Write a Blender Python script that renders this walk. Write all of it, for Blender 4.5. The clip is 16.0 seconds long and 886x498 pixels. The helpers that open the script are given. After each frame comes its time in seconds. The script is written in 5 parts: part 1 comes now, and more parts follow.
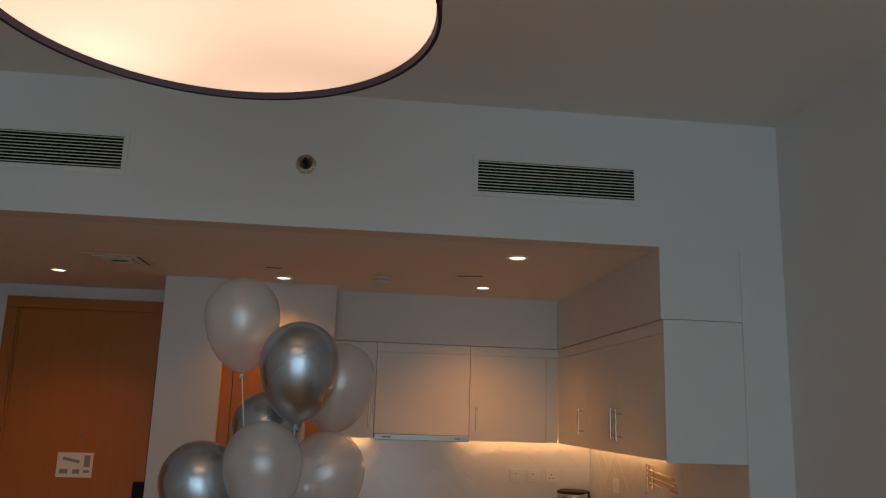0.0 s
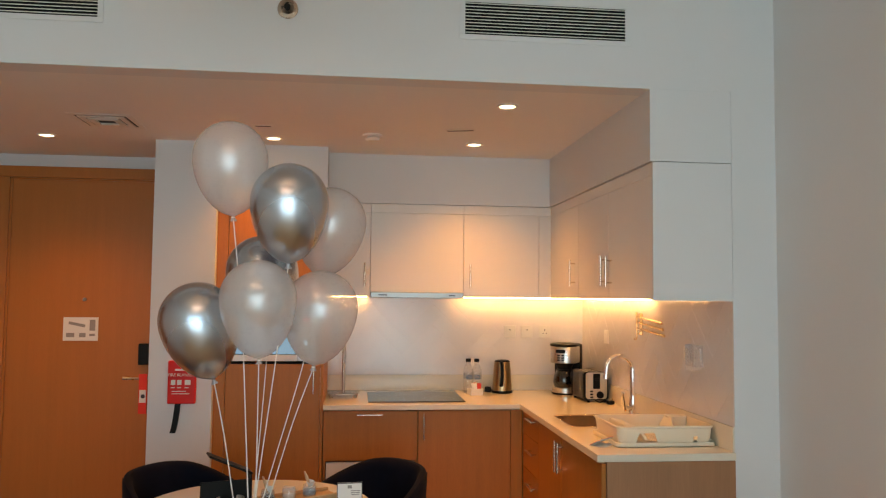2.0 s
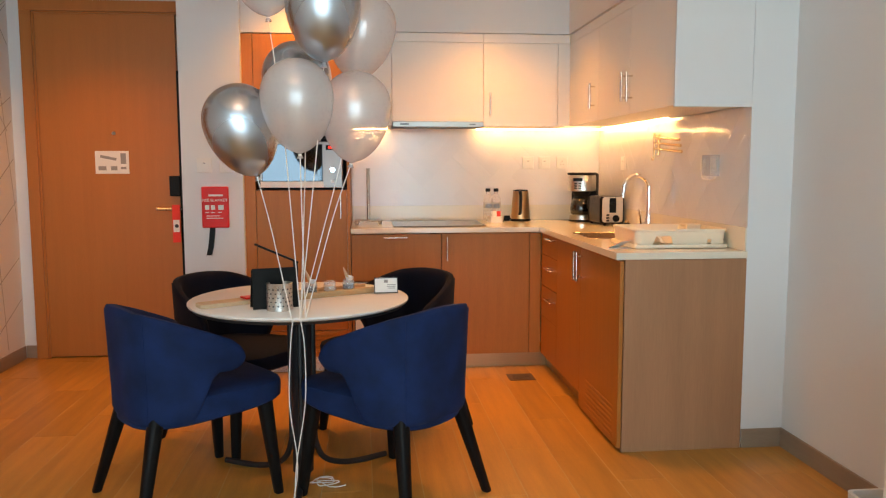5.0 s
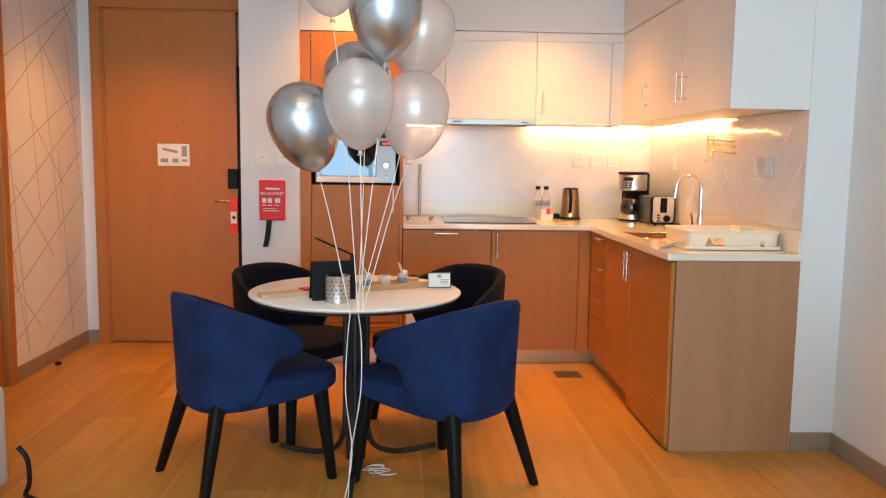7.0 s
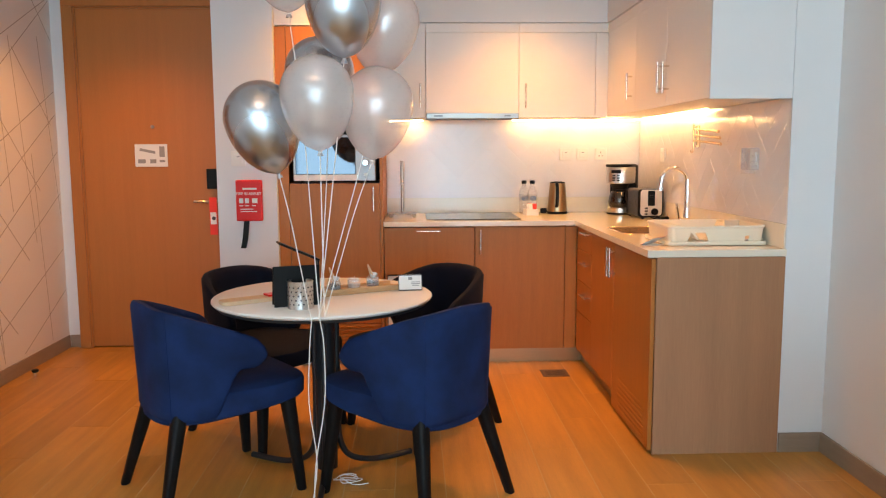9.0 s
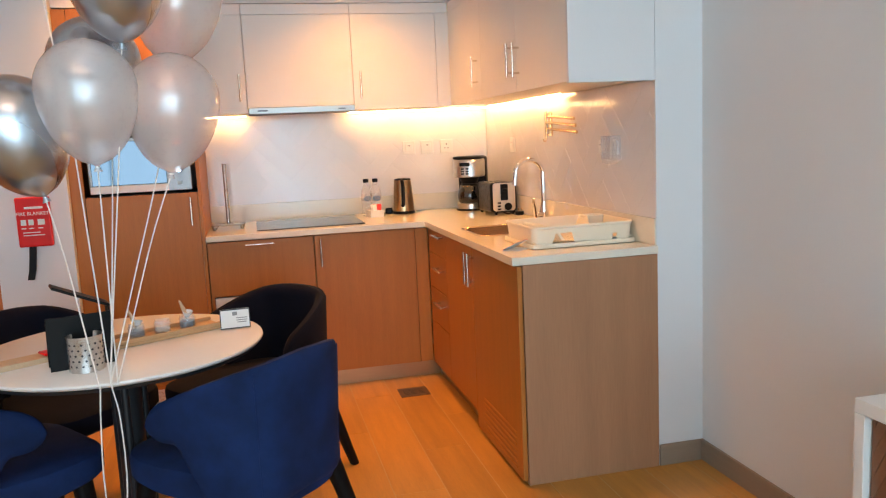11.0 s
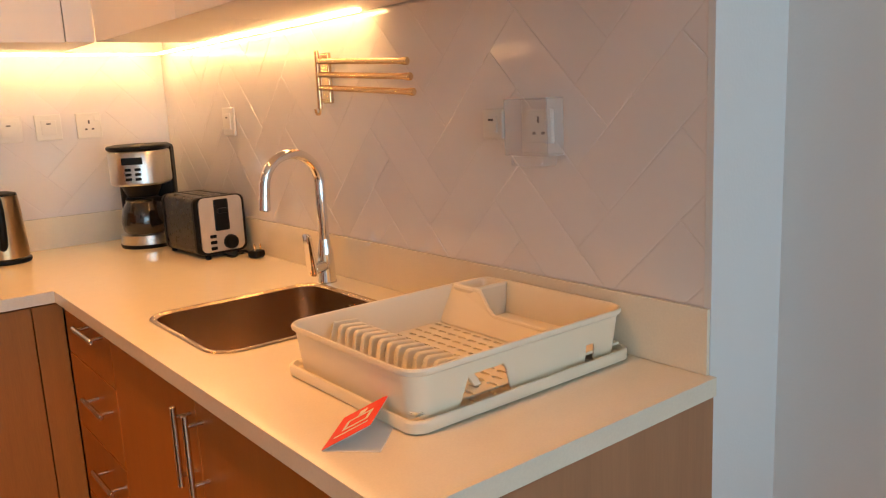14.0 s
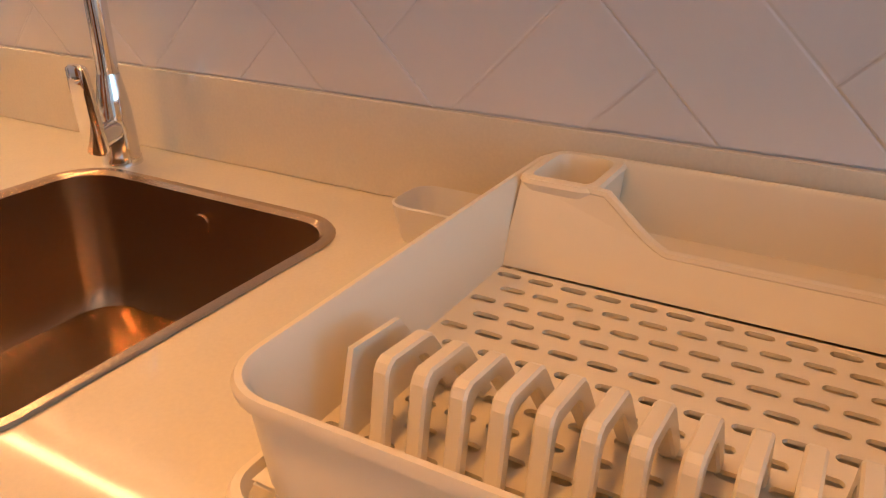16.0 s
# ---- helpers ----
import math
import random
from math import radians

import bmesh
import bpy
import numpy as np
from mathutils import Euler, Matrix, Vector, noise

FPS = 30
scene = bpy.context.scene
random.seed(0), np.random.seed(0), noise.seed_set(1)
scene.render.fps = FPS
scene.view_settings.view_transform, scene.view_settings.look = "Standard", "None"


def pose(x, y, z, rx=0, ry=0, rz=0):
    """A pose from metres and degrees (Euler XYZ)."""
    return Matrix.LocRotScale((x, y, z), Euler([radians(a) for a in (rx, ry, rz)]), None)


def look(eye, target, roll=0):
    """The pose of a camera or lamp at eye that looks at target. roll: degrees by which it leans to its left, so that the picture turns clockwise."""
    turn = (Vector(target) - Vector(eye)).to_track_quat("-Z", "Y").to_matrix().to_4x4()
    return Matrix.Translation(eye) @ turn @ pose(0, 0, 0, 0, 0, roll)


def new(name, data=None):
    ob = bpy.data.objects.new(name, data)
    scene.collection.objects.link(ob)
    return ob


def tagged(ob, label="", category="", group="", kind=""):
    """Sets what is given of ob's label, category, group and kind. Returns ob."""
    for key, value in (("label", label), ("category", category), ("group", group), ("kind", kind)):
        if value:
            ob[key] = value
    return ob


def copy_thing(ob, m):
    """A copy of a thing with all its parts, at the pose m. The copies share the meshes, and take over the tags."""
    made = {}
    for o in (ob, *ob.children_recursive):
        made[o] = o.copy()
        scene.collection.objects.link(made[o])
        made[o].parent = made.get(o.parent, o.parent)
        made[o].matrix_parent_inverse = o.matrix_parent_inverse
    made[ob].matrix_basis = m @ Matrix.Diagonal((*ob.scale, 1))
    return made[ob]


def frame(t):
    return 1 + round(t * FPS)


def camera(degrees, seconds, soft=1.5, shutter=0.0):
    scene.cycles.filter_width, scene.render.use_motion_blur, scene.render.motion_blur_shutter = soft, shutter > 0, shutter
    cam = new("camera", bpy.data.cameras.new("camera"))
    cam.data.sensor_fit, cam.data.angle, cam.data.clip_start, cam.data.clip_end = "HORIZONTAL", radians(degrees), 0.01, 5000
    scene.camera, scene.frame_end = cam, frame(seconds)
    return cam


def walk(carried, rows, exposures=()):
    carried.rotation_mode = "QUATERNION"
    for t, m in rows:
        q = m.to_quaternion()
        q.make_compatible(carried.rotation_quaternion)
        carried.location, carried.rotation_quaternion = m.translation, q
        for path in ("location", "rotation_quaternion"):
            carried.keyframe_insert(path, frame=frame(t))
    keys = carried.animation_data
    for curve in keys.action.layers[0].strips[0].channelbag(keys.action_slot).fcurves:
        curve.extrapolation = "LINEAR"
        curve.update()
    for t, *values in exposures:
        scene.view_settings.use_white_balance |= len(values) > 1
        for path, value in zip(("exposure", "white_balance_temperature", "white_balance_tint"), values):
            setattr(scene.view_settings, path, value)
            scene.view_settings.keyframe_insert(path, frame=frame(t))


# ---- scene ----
cam = camera(58.8, 16.0, 1.2)
PATH = [
    (0, (0.08, 0.216, 1.705), (0.285, 2.163, 2.112), 1.9),
    (0.5, (0.088, 0.215, 1.67), (0.281, 2.18, 1.991), 2.3),
    (1, (0.101, 0.217, 1.623), (0.297, 2.189, 1.894), 1.9),
    (1.5, (0.113, 0.222, 1.575), (0.322, 2.198, 1.808), 1.8),
    (2, (0.122, 0.226, 1.539), (0.341, 2.21, 1.661), 0.6),
    (2.5, (0.127, 0.236, 1.492), (0.354, 2.221, 1.583), 0.5),
    (3, (0.124, 0.235, 1.455), (0.343, 2.222, 1.48), 0.3),
    (3.5, (0.125, 0.213, 1.4), (0.332, 2.201, 1.333), -0.2),
    (4, (0.103, 0.181, 1.352), (0.308, 2.169, 1.264), -0.3),
    (4.5, (0.083, 0.114, 1.314), (0.288, 2.1, 1.185), -0.3),
    (5, (0.023, 0.091, 1.272), (0.223, 2.07, 1.066), -0.1),
    (5.2, (0.026, 0.084, 1.275), (0.196, 2.065, 1.058), -0.1),
    (7.5, (-0.03, 0.023, 1.284), (0.059, 2.009, 1.065), 0.8),
    (8, (-0.03, 0.076, 1.276), (0.071, 2.062, 1.057), 0.4),
    (10.3, (0.369, 0.307, 1.360), (0.404, 2.288, 1.090), -1.2),
    (10.5, (0.317, 0.385, 1.351), (0.37, 2.366, 1.084), -1.5),
    (11, (0.205, 0.656, 1.35), (0.662, 2.583, 1.073), -2.7),
    (11.5, (0.249, 0.944, 1.337), (0.941, 2.799, 1.056), -2.1),
    (12, (0.343, 1.281, 1.37), (1.069, 3.123, 1.086), -2.2),
    (12.5, (0.407, 1.672, 1.36), (1.23, 3.473, 1.082), -2.6),
    (13, (0.517, 2.014, 1.352), (1.471, 3.747, 1.057), -3.2),
    (13.5, (0.621, 2.384, 1.351), (1.617, 4.091, 1.045), -3.1),
    (14, (0.694, 2.759, 1.337), (1.905, 4.306, 0.961), -2.8),
    (14.5, (0.803, 3.041, 1.318), (2.162, 4.435, 0.86), -2.2),
    (15, (0.929, 3.28, 1.278), (2.275, 4.616, 0.643), -2.3),
    (15.5, (1.001, 3.463, 1.244), (2.471, 4.565, 0.454), -0.5),
    (16, (1.033, 3.647, 1.203), (2.618, 4.547, 0.381), 0.1),
]
EXPOSURES = [(0, -1.98, 7400, 12), (0.7, -1.44, 8000, 11), (1.5, -0.75, 7850, 10), (2.5, -0.57, 8150, 10), (3.5, -0.46, 8050, 10), (5, -0.11, 7650, 10), (7.5, 0.20, 7000, 10), (10.5, -0.06, 6950, 10), (11.3, 0.03, 6750, 10), (12, -0.15, 6850, 10), (12.5, -0.44, 7050, 10), (13.5, -0.40, 7050, 10), (14.5, -0.50, 6750, 10), (15.5, -0.50, 6500, 10), (16, -0.58, 5950, 10)]
walk(cam, [(t, look(eye, target, roll)) for t, eye, target, roll in PATH], EXPOSURES)

# ---- plan (metres) ----
XW = 1.716      # tiled wall behind the sink run
YB = 5.655      # tiled wall behind the hob
YE = 3.415      # face of bulkhead and pillar
XR, XL = 1.915, -2.25   # side walls of the living room
YS = -3.3       # window wall
ZC, ZK = 3.02, 2.435    # living room and kitchen ceilings
YD = 5.51       # entrance door
FX, FY = 1.138, 4.945   # fronts of base units
UX, UY = 1.367, 5.175   # fronts of wall units
UB, UT = 1.541, 2.065    # wall unit bottom and door top

# ---- world and lights ----
world = bpy.data.worlds.new("world")
scene.world = world
world.use_nodes = True
wn = world.node_tree.nodes
sky = wn.new("ShaderNodeTexSky")
sky.sky_type, sky.sun_disc, sky.sun_elevation, sky.sun_rotation = "NISHITA", False, radians(40), radians(120)
world.node_tree.links.new(sky.outputs[0], wn["Background"].inputs[0])
wn["Background"].inputs[1].default_value = 0.08

WARM = (1.0, 0.405, 0.087)


def lamp(name, kind, m, energy, colour, size=0.1, size_y=None, spot=None):
    data = bpy.data.lights.new(name, kind)
    data.energy, data.color = energy, colour
    if kind == "AREA":
        data.size = size
        if size_y:
            data.shape, data.size_y = "RECTANGLE", size_y
    else:
        data.shadow_soft_size = size
    if spot:
        data.spot_size, data.spot_blend = radians(spot), 1.0
    ob = new(name, data)
    ob.matrix_world = m
    return ob


# daylight through the balcony window behind the walker
lamp("window_daylight", "AREA", look((-0.2, YS + 0.05, 1.45), (-0.2, 3, 1.45)), 118, (0.46, 0.755, 1.0), 3.9, 2.75)
# brighter bare pane between the sheer parts of the window
lamp("window_pane_daylight", "AREA", look((0.72, YS + 0.06, 1.2), (0.72, 3, 1.2)), 20, (0.47, 0.755, 1.0), 0.75, 2.0)
DOWNLIGHTS = [(0.812, 3.80), (0.80, 4.74), (-0.355, 4.74), (-1.63, 4.85)]
for dx, dy in DOWNLIGHTS:
    lamp("downlight_lamp", "SPOT", look((dx, dy, ZK - 0.03), (dx, dy, 0)), 66 if dx < 0 else 80, WARM, 0.09, spot=92 if dy < 4 else 122)
lamp("pendant_lamp", "POINT", pose(-0.232, 1.63, 2.61), 10, (1.0, 0.66, 0.34), 0.15)

# ---- materials ----


def mat(name, colour, rough=0.5, metal=0.0, var=0.06, scale=8.0, bump=0.0, bscale=60.0, stretch=(1, 1, 1), coat=0.0, rnd=0.0, spec=0.5, fine=0.0):
    """Principled surface with a coarse stain, a fine grain and relief; stretch lengthens the grain."""
    m = bpy.data.materials.new(name)
    m.use_nodes = True
    nt = m.node_tree
    n, l = nt.nodes, nt.links
    b = n["Principled BSDF"]
    b.inputs["Roughness"].default_value = rough
    b.inputs["Metallic"].default_value = metal
    b.inputs["Coat Weight"].default_value = coat
    b.inputs["Coat Roughness"].default_value = 0.08
    b.inputs["Specular IOR Level"].default_value = spec
    tc = n.new("ShaderNodeTexCoord")
    mp = n.new("ShaderNodeMapping")
    mp.inputs["Scale"].default_value = stretch
    l.new(tc.outputs["Object"], mp.inputs["Vector"])
    vec = mp.outputs["Vector"]
    info = n.new("ShaderNodeObjectInfo")
    if rnd:
        add = n.new("ShaderNodeVectorMath")
        add.operation = "ADD"
        mul = n.new("ShaderNodeVectorMath")
        mul.operation = "SCALE"
        cmb = n.new("ShaderNodeCombineXYZ")
        for i in range(3):
            l.new(info.outputs["Random"], cmb.inputs[i])
        mul.inputs["Scale"].default_value = 37.0
        l.new(cmb.outputs[0], mul.inputs[0])
        l.new(vec, add.inputs[0])
        l.new(mul.outputs[0], add.inputs[1])
        vec = add.outputs[0]
    big = n.new("ShaderNodeTexNoise")
    big.inputs["Scale"].default_value = scale
    big.inputs["Detail"].default_value = 4
    l.new(vec, big.inputs["Vector"])
    small = n.new("ShaderNodeTexNoise")
    small.inputs["Scale"].default_value = bscale
    small.inputs["Detail"].default_value = 3
    l.new(vec, small.inputs["Vector"])
    # value = 1 + var*(big-.5)*2 + fine*(small-.5)*2 + rnd*(random-.5)*2
    def ma(op, a, bb):
        x = n.new("ShaderNodeMath")
        x.operation = op
        for i, v in enumerate((a, bb)):
            if isinstance(v, (int, float)):
                x.inputs[i].default_value = v
            else:
                l.new(v, x.inputs[i])
        return x.outputs[0]
    v = ma("ADD", ma("MULTIPLY", ma("SUBTRACT", big.outputs["Fac"], 0.5), 2 * var), 1.0)
    v = ma("ADD", v, ma("MULTIPLY", ma("SUBTRACT", small.outputs["Fac"], 0.5), 2 * fine))
    if rnd:
        v = ma("ADD", v, ma("MULTIPLY", ma("SUBTRACT", info.outputs["Random"], 0.5), 2 * rnd))
    vm = n.new("ShaderNodeVectorMath")
    vm.operation = "SCALE"
    vm.inputs[0].default_value = colour
    l.new(v, vm.inputs["Scale"])
    l.new(vm.outputs[0], b.inputs["Base Color"])
    r = ma("ADD", ma("MULTIPLY", ma("SUBTRACT", small.outputs["Fac"], 0.5), 0.25 * rough), rough)
    l.new(r, b.inputs["Roughness"])
    if bump:
        bp = n.new("ShaderNodeBump")
        bp.inputs["Strength"].default_value = bump
        bp.inputs["Distance"].default_value = 0.002
        l.new(small.outputs["Fac"], bp.inputs["Height"])
        l.new(bp.outputs[0], b.inputs["Normal"])
    return m


def glow(name, colour, strength):
    m = bpy.data.materials.new(name)
    m.use_nodes = True
    b = m.node_tree.nodes["Principled BSDF"]
    b.inputs["Base Color"].default_value = (*colour, 1)
    b.inputs["Emission Color"].default_value = (*colour, 1)
    b.inputs["Emission Strength"].default_value = strength
    return m


def glass(name, colour=(1, 1, 1), rough=0.0, ior=1.45):
    m = bpy.data.materials.new(name)
    m.use_nodes = True
    b = m.node_tree.nodes["Principled BSDF"]
    b.inputs["Base Color"].default_value = (*colour, 1)
    b.inputs["Transmission Weight"].default_value = 1.0
    b.inputs["Roughness"].default_value = rough
    b.inputs["IOR"].default_value = ior
    return m


def film(name, colour, rough, see, coat=0.5):
    """A thin, half see-through skin."""
    m = mat(name, colour, rough, 0, 0.03, 6, coat=coat)
    nt = m.node_tree
    out = nt.nodes["Material Output"]
    mix, clear = nt.nodes.new("ShaderNodeMixShader"), nt.nodes.new("ShaderNodeBsdfTransparent")
    mix.inputs[0].default_value = see
    nt.links.new(nt.nodes["Principled BSDF"].outputs[0], mix.inputs[1])
    nt.links.new(clear.outputs[0], mix.inputs[2])
    nt.links.new(mix.outputs[0], out.inputs["Surface"])
    return m


PAINT = mat("wall_paint", (0.74, 0.75, 0.75), 0.75, 0, 0.02, 1.5, 0.15, 180)
WALLPAPER = mat("wallpaper", (0.80, 0.77, 0.74), 0.7, 0, 0.02, 2, 0.12, 160)
CEIL = mat("ceiling_paint", (0.83, 0.82, 0.80), 0.85, 0, 0.015, 1.2, 0.1, 150)
WOOD = mat("cabinet_laminate", (0.43, 0.152, 0.026), 0.42, 0, 0.13, 3.0, 0.08, 40, (14, 14, 0.7), fine=0.15, rnd=0.03, spec=0.35)
# the units' laminate again, with the daylight on the side panel greyed into it
DAYLITWOOD = mat("cabinet_laminate_daylit", (0.385, 0.195, 0.103), 0.45, 0, 0.16, 1.6, 0.08, 22, (9, 9, 0.6), fine=0.10, spec=0.3)
DOORWOOD = mat("door_veneer", (0.44, 0.158, 0.038), 0.38, 0, 0.10, 2.5, 0.06, 40, (12, 12, 0.6), fine=0.08, rnd=0.03, spec=0.35)
WHITEDOOR = mat("white_lacquer", (0.83, 0.80, 0.75), 0.38, 0, 0.015, 2, 0, 60)
QUARTZ = mat("quartz_worktop", (0.80, 0.735, 0.60), 0.065, 0, 0.03, 30, 0, 260, fine=0.06, coat=0.0)
TILE = mat("glazed_tile", (0.81, 0.775, 0.76), 0.10, 0, 0.03, 5, 0.08, 14, coat=0.1, rnd=0.02)
GROUT = mat("pale_grout", (0.80, 0.76, 0.74), 0.26, 0, 0.08, 20, 0.2, 200)
PLANK = mat("wood_look_plank", (0.50, 0.235, 0.050), 0.42, 0, 0.30, 2.2, 0.12, 30, (10, 0.8, 1), fine=0.15, rnd=0.10, spec=0.35)
FGROUT = mat("floor_grout", (0.54, 0.35, 0.17), 0.85, 0, 0.08, 20, 0.2, 200)
SKIRT = mat("skirting_tile", (0.30, 0.225, 0.165), 0.45, 0, 0.14, 4, 0.08, 30, (1, 1, 12), fine=0.12)
STEEL = mat("brushed_steel", (0.62, 0.60, 0.57), 0.28, 1, 0.06, 6, 0.06, 80, (1, 14, 14), fine=0.05)
# sink steels: warm brown reflections put into the colour, darker for the bowl
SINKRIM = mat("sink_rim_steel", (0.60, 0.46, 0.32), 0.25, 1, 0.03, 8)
SINKREFLECT = mat("sink_steel_brown_reflections", (0.46, 0.33, 0.22), 0.26, 1, 0.03, 4, 0, 9, (1, 1, 1), fine=0.02)
CHROME = mat("chrome", (0.80, 0.80, 0.80), 0.05, 1, 0.01, 5)
HANDLESTEEL = mat("brushed_handle_steel", (0.72, 0.66, 0.58), 0.24, 1, 0.03, 20)
NICKEL = mat("satin_nickel", (0.42, 0.37, 0.31), 0.28, 1, 0.03, 20)
BLACKPL = mat("black_plastic", (0.0065, 0.0065, 0.0065), 0.42, 0, 0.15, 20, 0.05, 200, spec=0.16)
BLACKGLASS = mat("black_glass", (0.006, 0.006, 0.006), 0.06, 0, 0.1, 5, coat=0.0, spec=0.35)
BLACKMETAL = mat("black_powder_coat", (0.016, 0.016, 0.018), 0.42, 0, 0.15, 20, 0.08, 200)
EBONY = mat("black_lacquered_wood", (0.008, 0.0075, 0.0075), 0.45, 0, 0.2, 6, 0.05, 60, (12, 12, 1), spec=0.12)
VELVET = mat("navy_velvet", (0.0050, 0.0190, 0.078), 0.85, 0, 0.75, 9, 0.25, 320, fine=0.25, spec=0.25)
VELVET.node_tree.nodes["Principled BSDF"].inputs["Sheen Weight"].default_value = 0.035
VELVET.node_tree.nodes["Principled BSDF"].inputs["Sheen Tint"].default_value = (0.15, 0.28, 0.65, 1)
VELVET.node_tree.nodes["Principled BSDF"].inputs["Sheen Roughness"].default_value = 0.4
# darker version of the navy velvet for the two far chairs
DARKVELVET = mat("navy_velvet_darker", (0.0056, 0.0062, 0.0135), 0.85, 0, 0.5, 9, 0.25, 320, fine=0.25, spec=0.12)
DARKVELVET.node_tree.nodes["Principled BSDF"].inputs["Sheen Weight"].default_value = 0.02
MARBLE = mat("white_table_top", (0.78, 0.75, 0.71), 0.38, 0, 0.04, 5, 0.01, 90, fine=0.03, coat=0.2)
RED = mat("red_vinyl", (0.70, 0.010, 0.008), 0.30, 0, 0.05, 9, 0.05, 60, spec=0.25)
REDPAPER = mat("red_card", (0.80, 0.035, 0.015), 0.55, 0, 0.03, 9)
WHITEPL = mat("white_plastic", (0.78, 0.76, 0.72), 0.35, 0, 0.02, 9, 0.02, 120)
CREAM = mat("cream_plastic", (0.82, 0.74, 0.58), 0.33, 0, 0.02, 6, 0.03, 160)
PAPER = mat("white_paper", (0.80, 0.79, 0.76), 0.7, 0, 0.02, 9)
GREYINK = mat("grey_print", (0.30, 0.29, 0.28), 0.7, 0, 0.1, 30)
DARKINK = mat("dark_print", (0.05, 0.05, 0.06), 0.7, 0, 0.1, 30)
SILVERBALL = mat("chrome_balloon", (0.52, 0.57, 0.63), 0.27, 0.95, 0.0, 3, 0.0, 0.5)
PEARL = film("pearl_balloon", (0.95, 0.95, 0.96), 0.28, 0.52, 1.0)
trl = PEARL.node_tree.nodes.new("ShaderNodeBsdfTranslucent")
trl.inputs["Color"].default_value = (0.96, 0.94, 0.94, 1)
pmix = PEARL.node_tree.nodes.new("ShaderNodeMixShader")
pmix.inputs[0].default_value = 0.4
PEARL.node_tree.links.new(PEARL.node_tree.nodes["Principled BSDF"].outputs[0], pmix.inputs[1])
PEARL.node_tree.links.new(trl.outputs[0], pmix.inputs[2])
PEARL.node_tree.links.new(pmix.outputs[0], PEARL.node_tree.nodes["Mix Shader"].inputs[1])
pgl, pgm = PEARL.node_tree.nodes.new("ShaderNodeBsdfGlossy"), PEARL.node_tree.nodes.new("ShaderNodeMixShader")
pgl.inputs["Roughness"].default_value, pgm.inputs[0].default_value = 0.24, 0.15
PEARL.node_tree.links.new(PEARL.node_tree.nodes["Mix Shader"].outputs[0], pgm.inputs[1])
PEARL.node_tree.links.new(pgl.outputs[0], pgm.inputs[2])
PEARL.node_tree.links.new(pgm.outputs[0], PEARL.node_tree.nodes["Material Output"].inputs["Surface"])
SATIN = mat("satin_silver", (0.62, 0.58, 0.53), 0.36, 0.75, 0.03, 8, 0.03, 80)
GREYSTEEL = mat("grey_steel", (0.36, 0.35, 0.33), 0.34, 0.9, 0.05, 8, 0.03, 90)
DARKSTEEL = mat("dark_steel", (0.032, 0.024, 0.018), 0.28, 0.7, 0.05, 8, 0.03, 80)
GREYPANEL = mat("silver_plastic", (0.36, 0.36, 0.36), 0.35, 0.5, 0.03, 8)
RIBBON = mat("white_ribbon", (0.80, 0.78, 0.74), 0.4, 0, 0.03, 30)
OAK = mat("light_oak", (0.55, 0.33, 0.16), 0.5, 0, 0.14, 5, 0.1, 40, (1, 14, 14), fine=0.1)
PINE = mat("pale_pine", (0.60, 0.42, 0.26), 0.55, 0, 0.12, 5, 0.1, 40, (14, 1, 14), fine=0.1)
WALNUT = mat("walnut_strip", (0.20, 0.085, 0.04), 0.4, 0, 0.18, 5, 0.08, 40, (2, 10, 10), fine=0.12, rnd=0.15)
CLEAR = film("clear_plastic", (0.80, 0.80, 0.80), 0.05, 0.82, 1.0)
COFFEEGLASS = film("carafe_glass", (0.012, 0.010, 0.009), 0.03, 0.12, 1.0)
BOTTLE = film("clear_bottle", (0.80, 0.84, 0.88), 0.06, 0.80, 1.0)
LABEL = mat("blue_label", (0.05, 0.12, 0.22), 0.4)
NAVYSHADE = mat("navy_shade", (0.022, 0.018, 0.045), 0.7, 0, 0.1, 9, 0.1, 300)
DIFFUSER = glow("lamp_diffuser", (1.0, 0.70, 0.55), 3.1)
dn, dlk = DIFFUSER.node_tree.nodes, DIFFUSER.node_tree.links
dtc, dno, dmr = dn.new("ShaderNodeTexCoord"), dn.new("ShaderNodeTexVoronoi"), dn.new("ShaderNodeMapRange")
dno.feature, dno.inputs["Scale"].default_value = "SMOOTH_F1", 2.6
dno.inputs["Smoothness"].default_value = 1.0
dlk.new(dtc.outputs["Object"], dno.inputs["Vector"])
dlk.new(dno.outputs["Distance"], dmr.inputs["Value"])
for key, value in (("From Min", 0.1), ("From Max", 0.75), ("To Min", 5.6), ("To Max", 2.7)):
    dmr.inputs[key].default_value = value
dlk.new(dmr.outputs["Result"], dn["Principled BSDF"].inputs["Emission Strength"])
LEDGLOW = glow("led_strip", (1.0, 0.56, 0.23), 60)
SPOTGLOW = glow("downlight_glow", (1.0, 0.80, 0.55), 12)
REDGLOW = glow("red_digits", (1.0, 0.03, 0.02), 2.0)
SOFAGREY = mat("pale_grey_leather", (0.60, 0.62, 0.64), 0.45, 0, 0.04, 5, 0.15, 120)
PATTERN = mat("taupe_line", (0.40, 0.35, 0.30), 0.5, 0, 0.1, 20)
SKYGLOW = glow("daylight_backdrop", (0.70, 0.85, 1.0), 2.2)
PLASTICGREY = mat("grey_plastic", (0.30, 0.29, 0.28), 0.5)
MIRRORGLASS = mat("mirror_glass", (0.10, 0.12, 0.14), 0.03, 1, 0.03, 5)
BROWNMETAL = mat("brown_metal", (0.17, 0.095, 0.05), 0.4, 0.4, 0.08, 9, 0.03, 60)
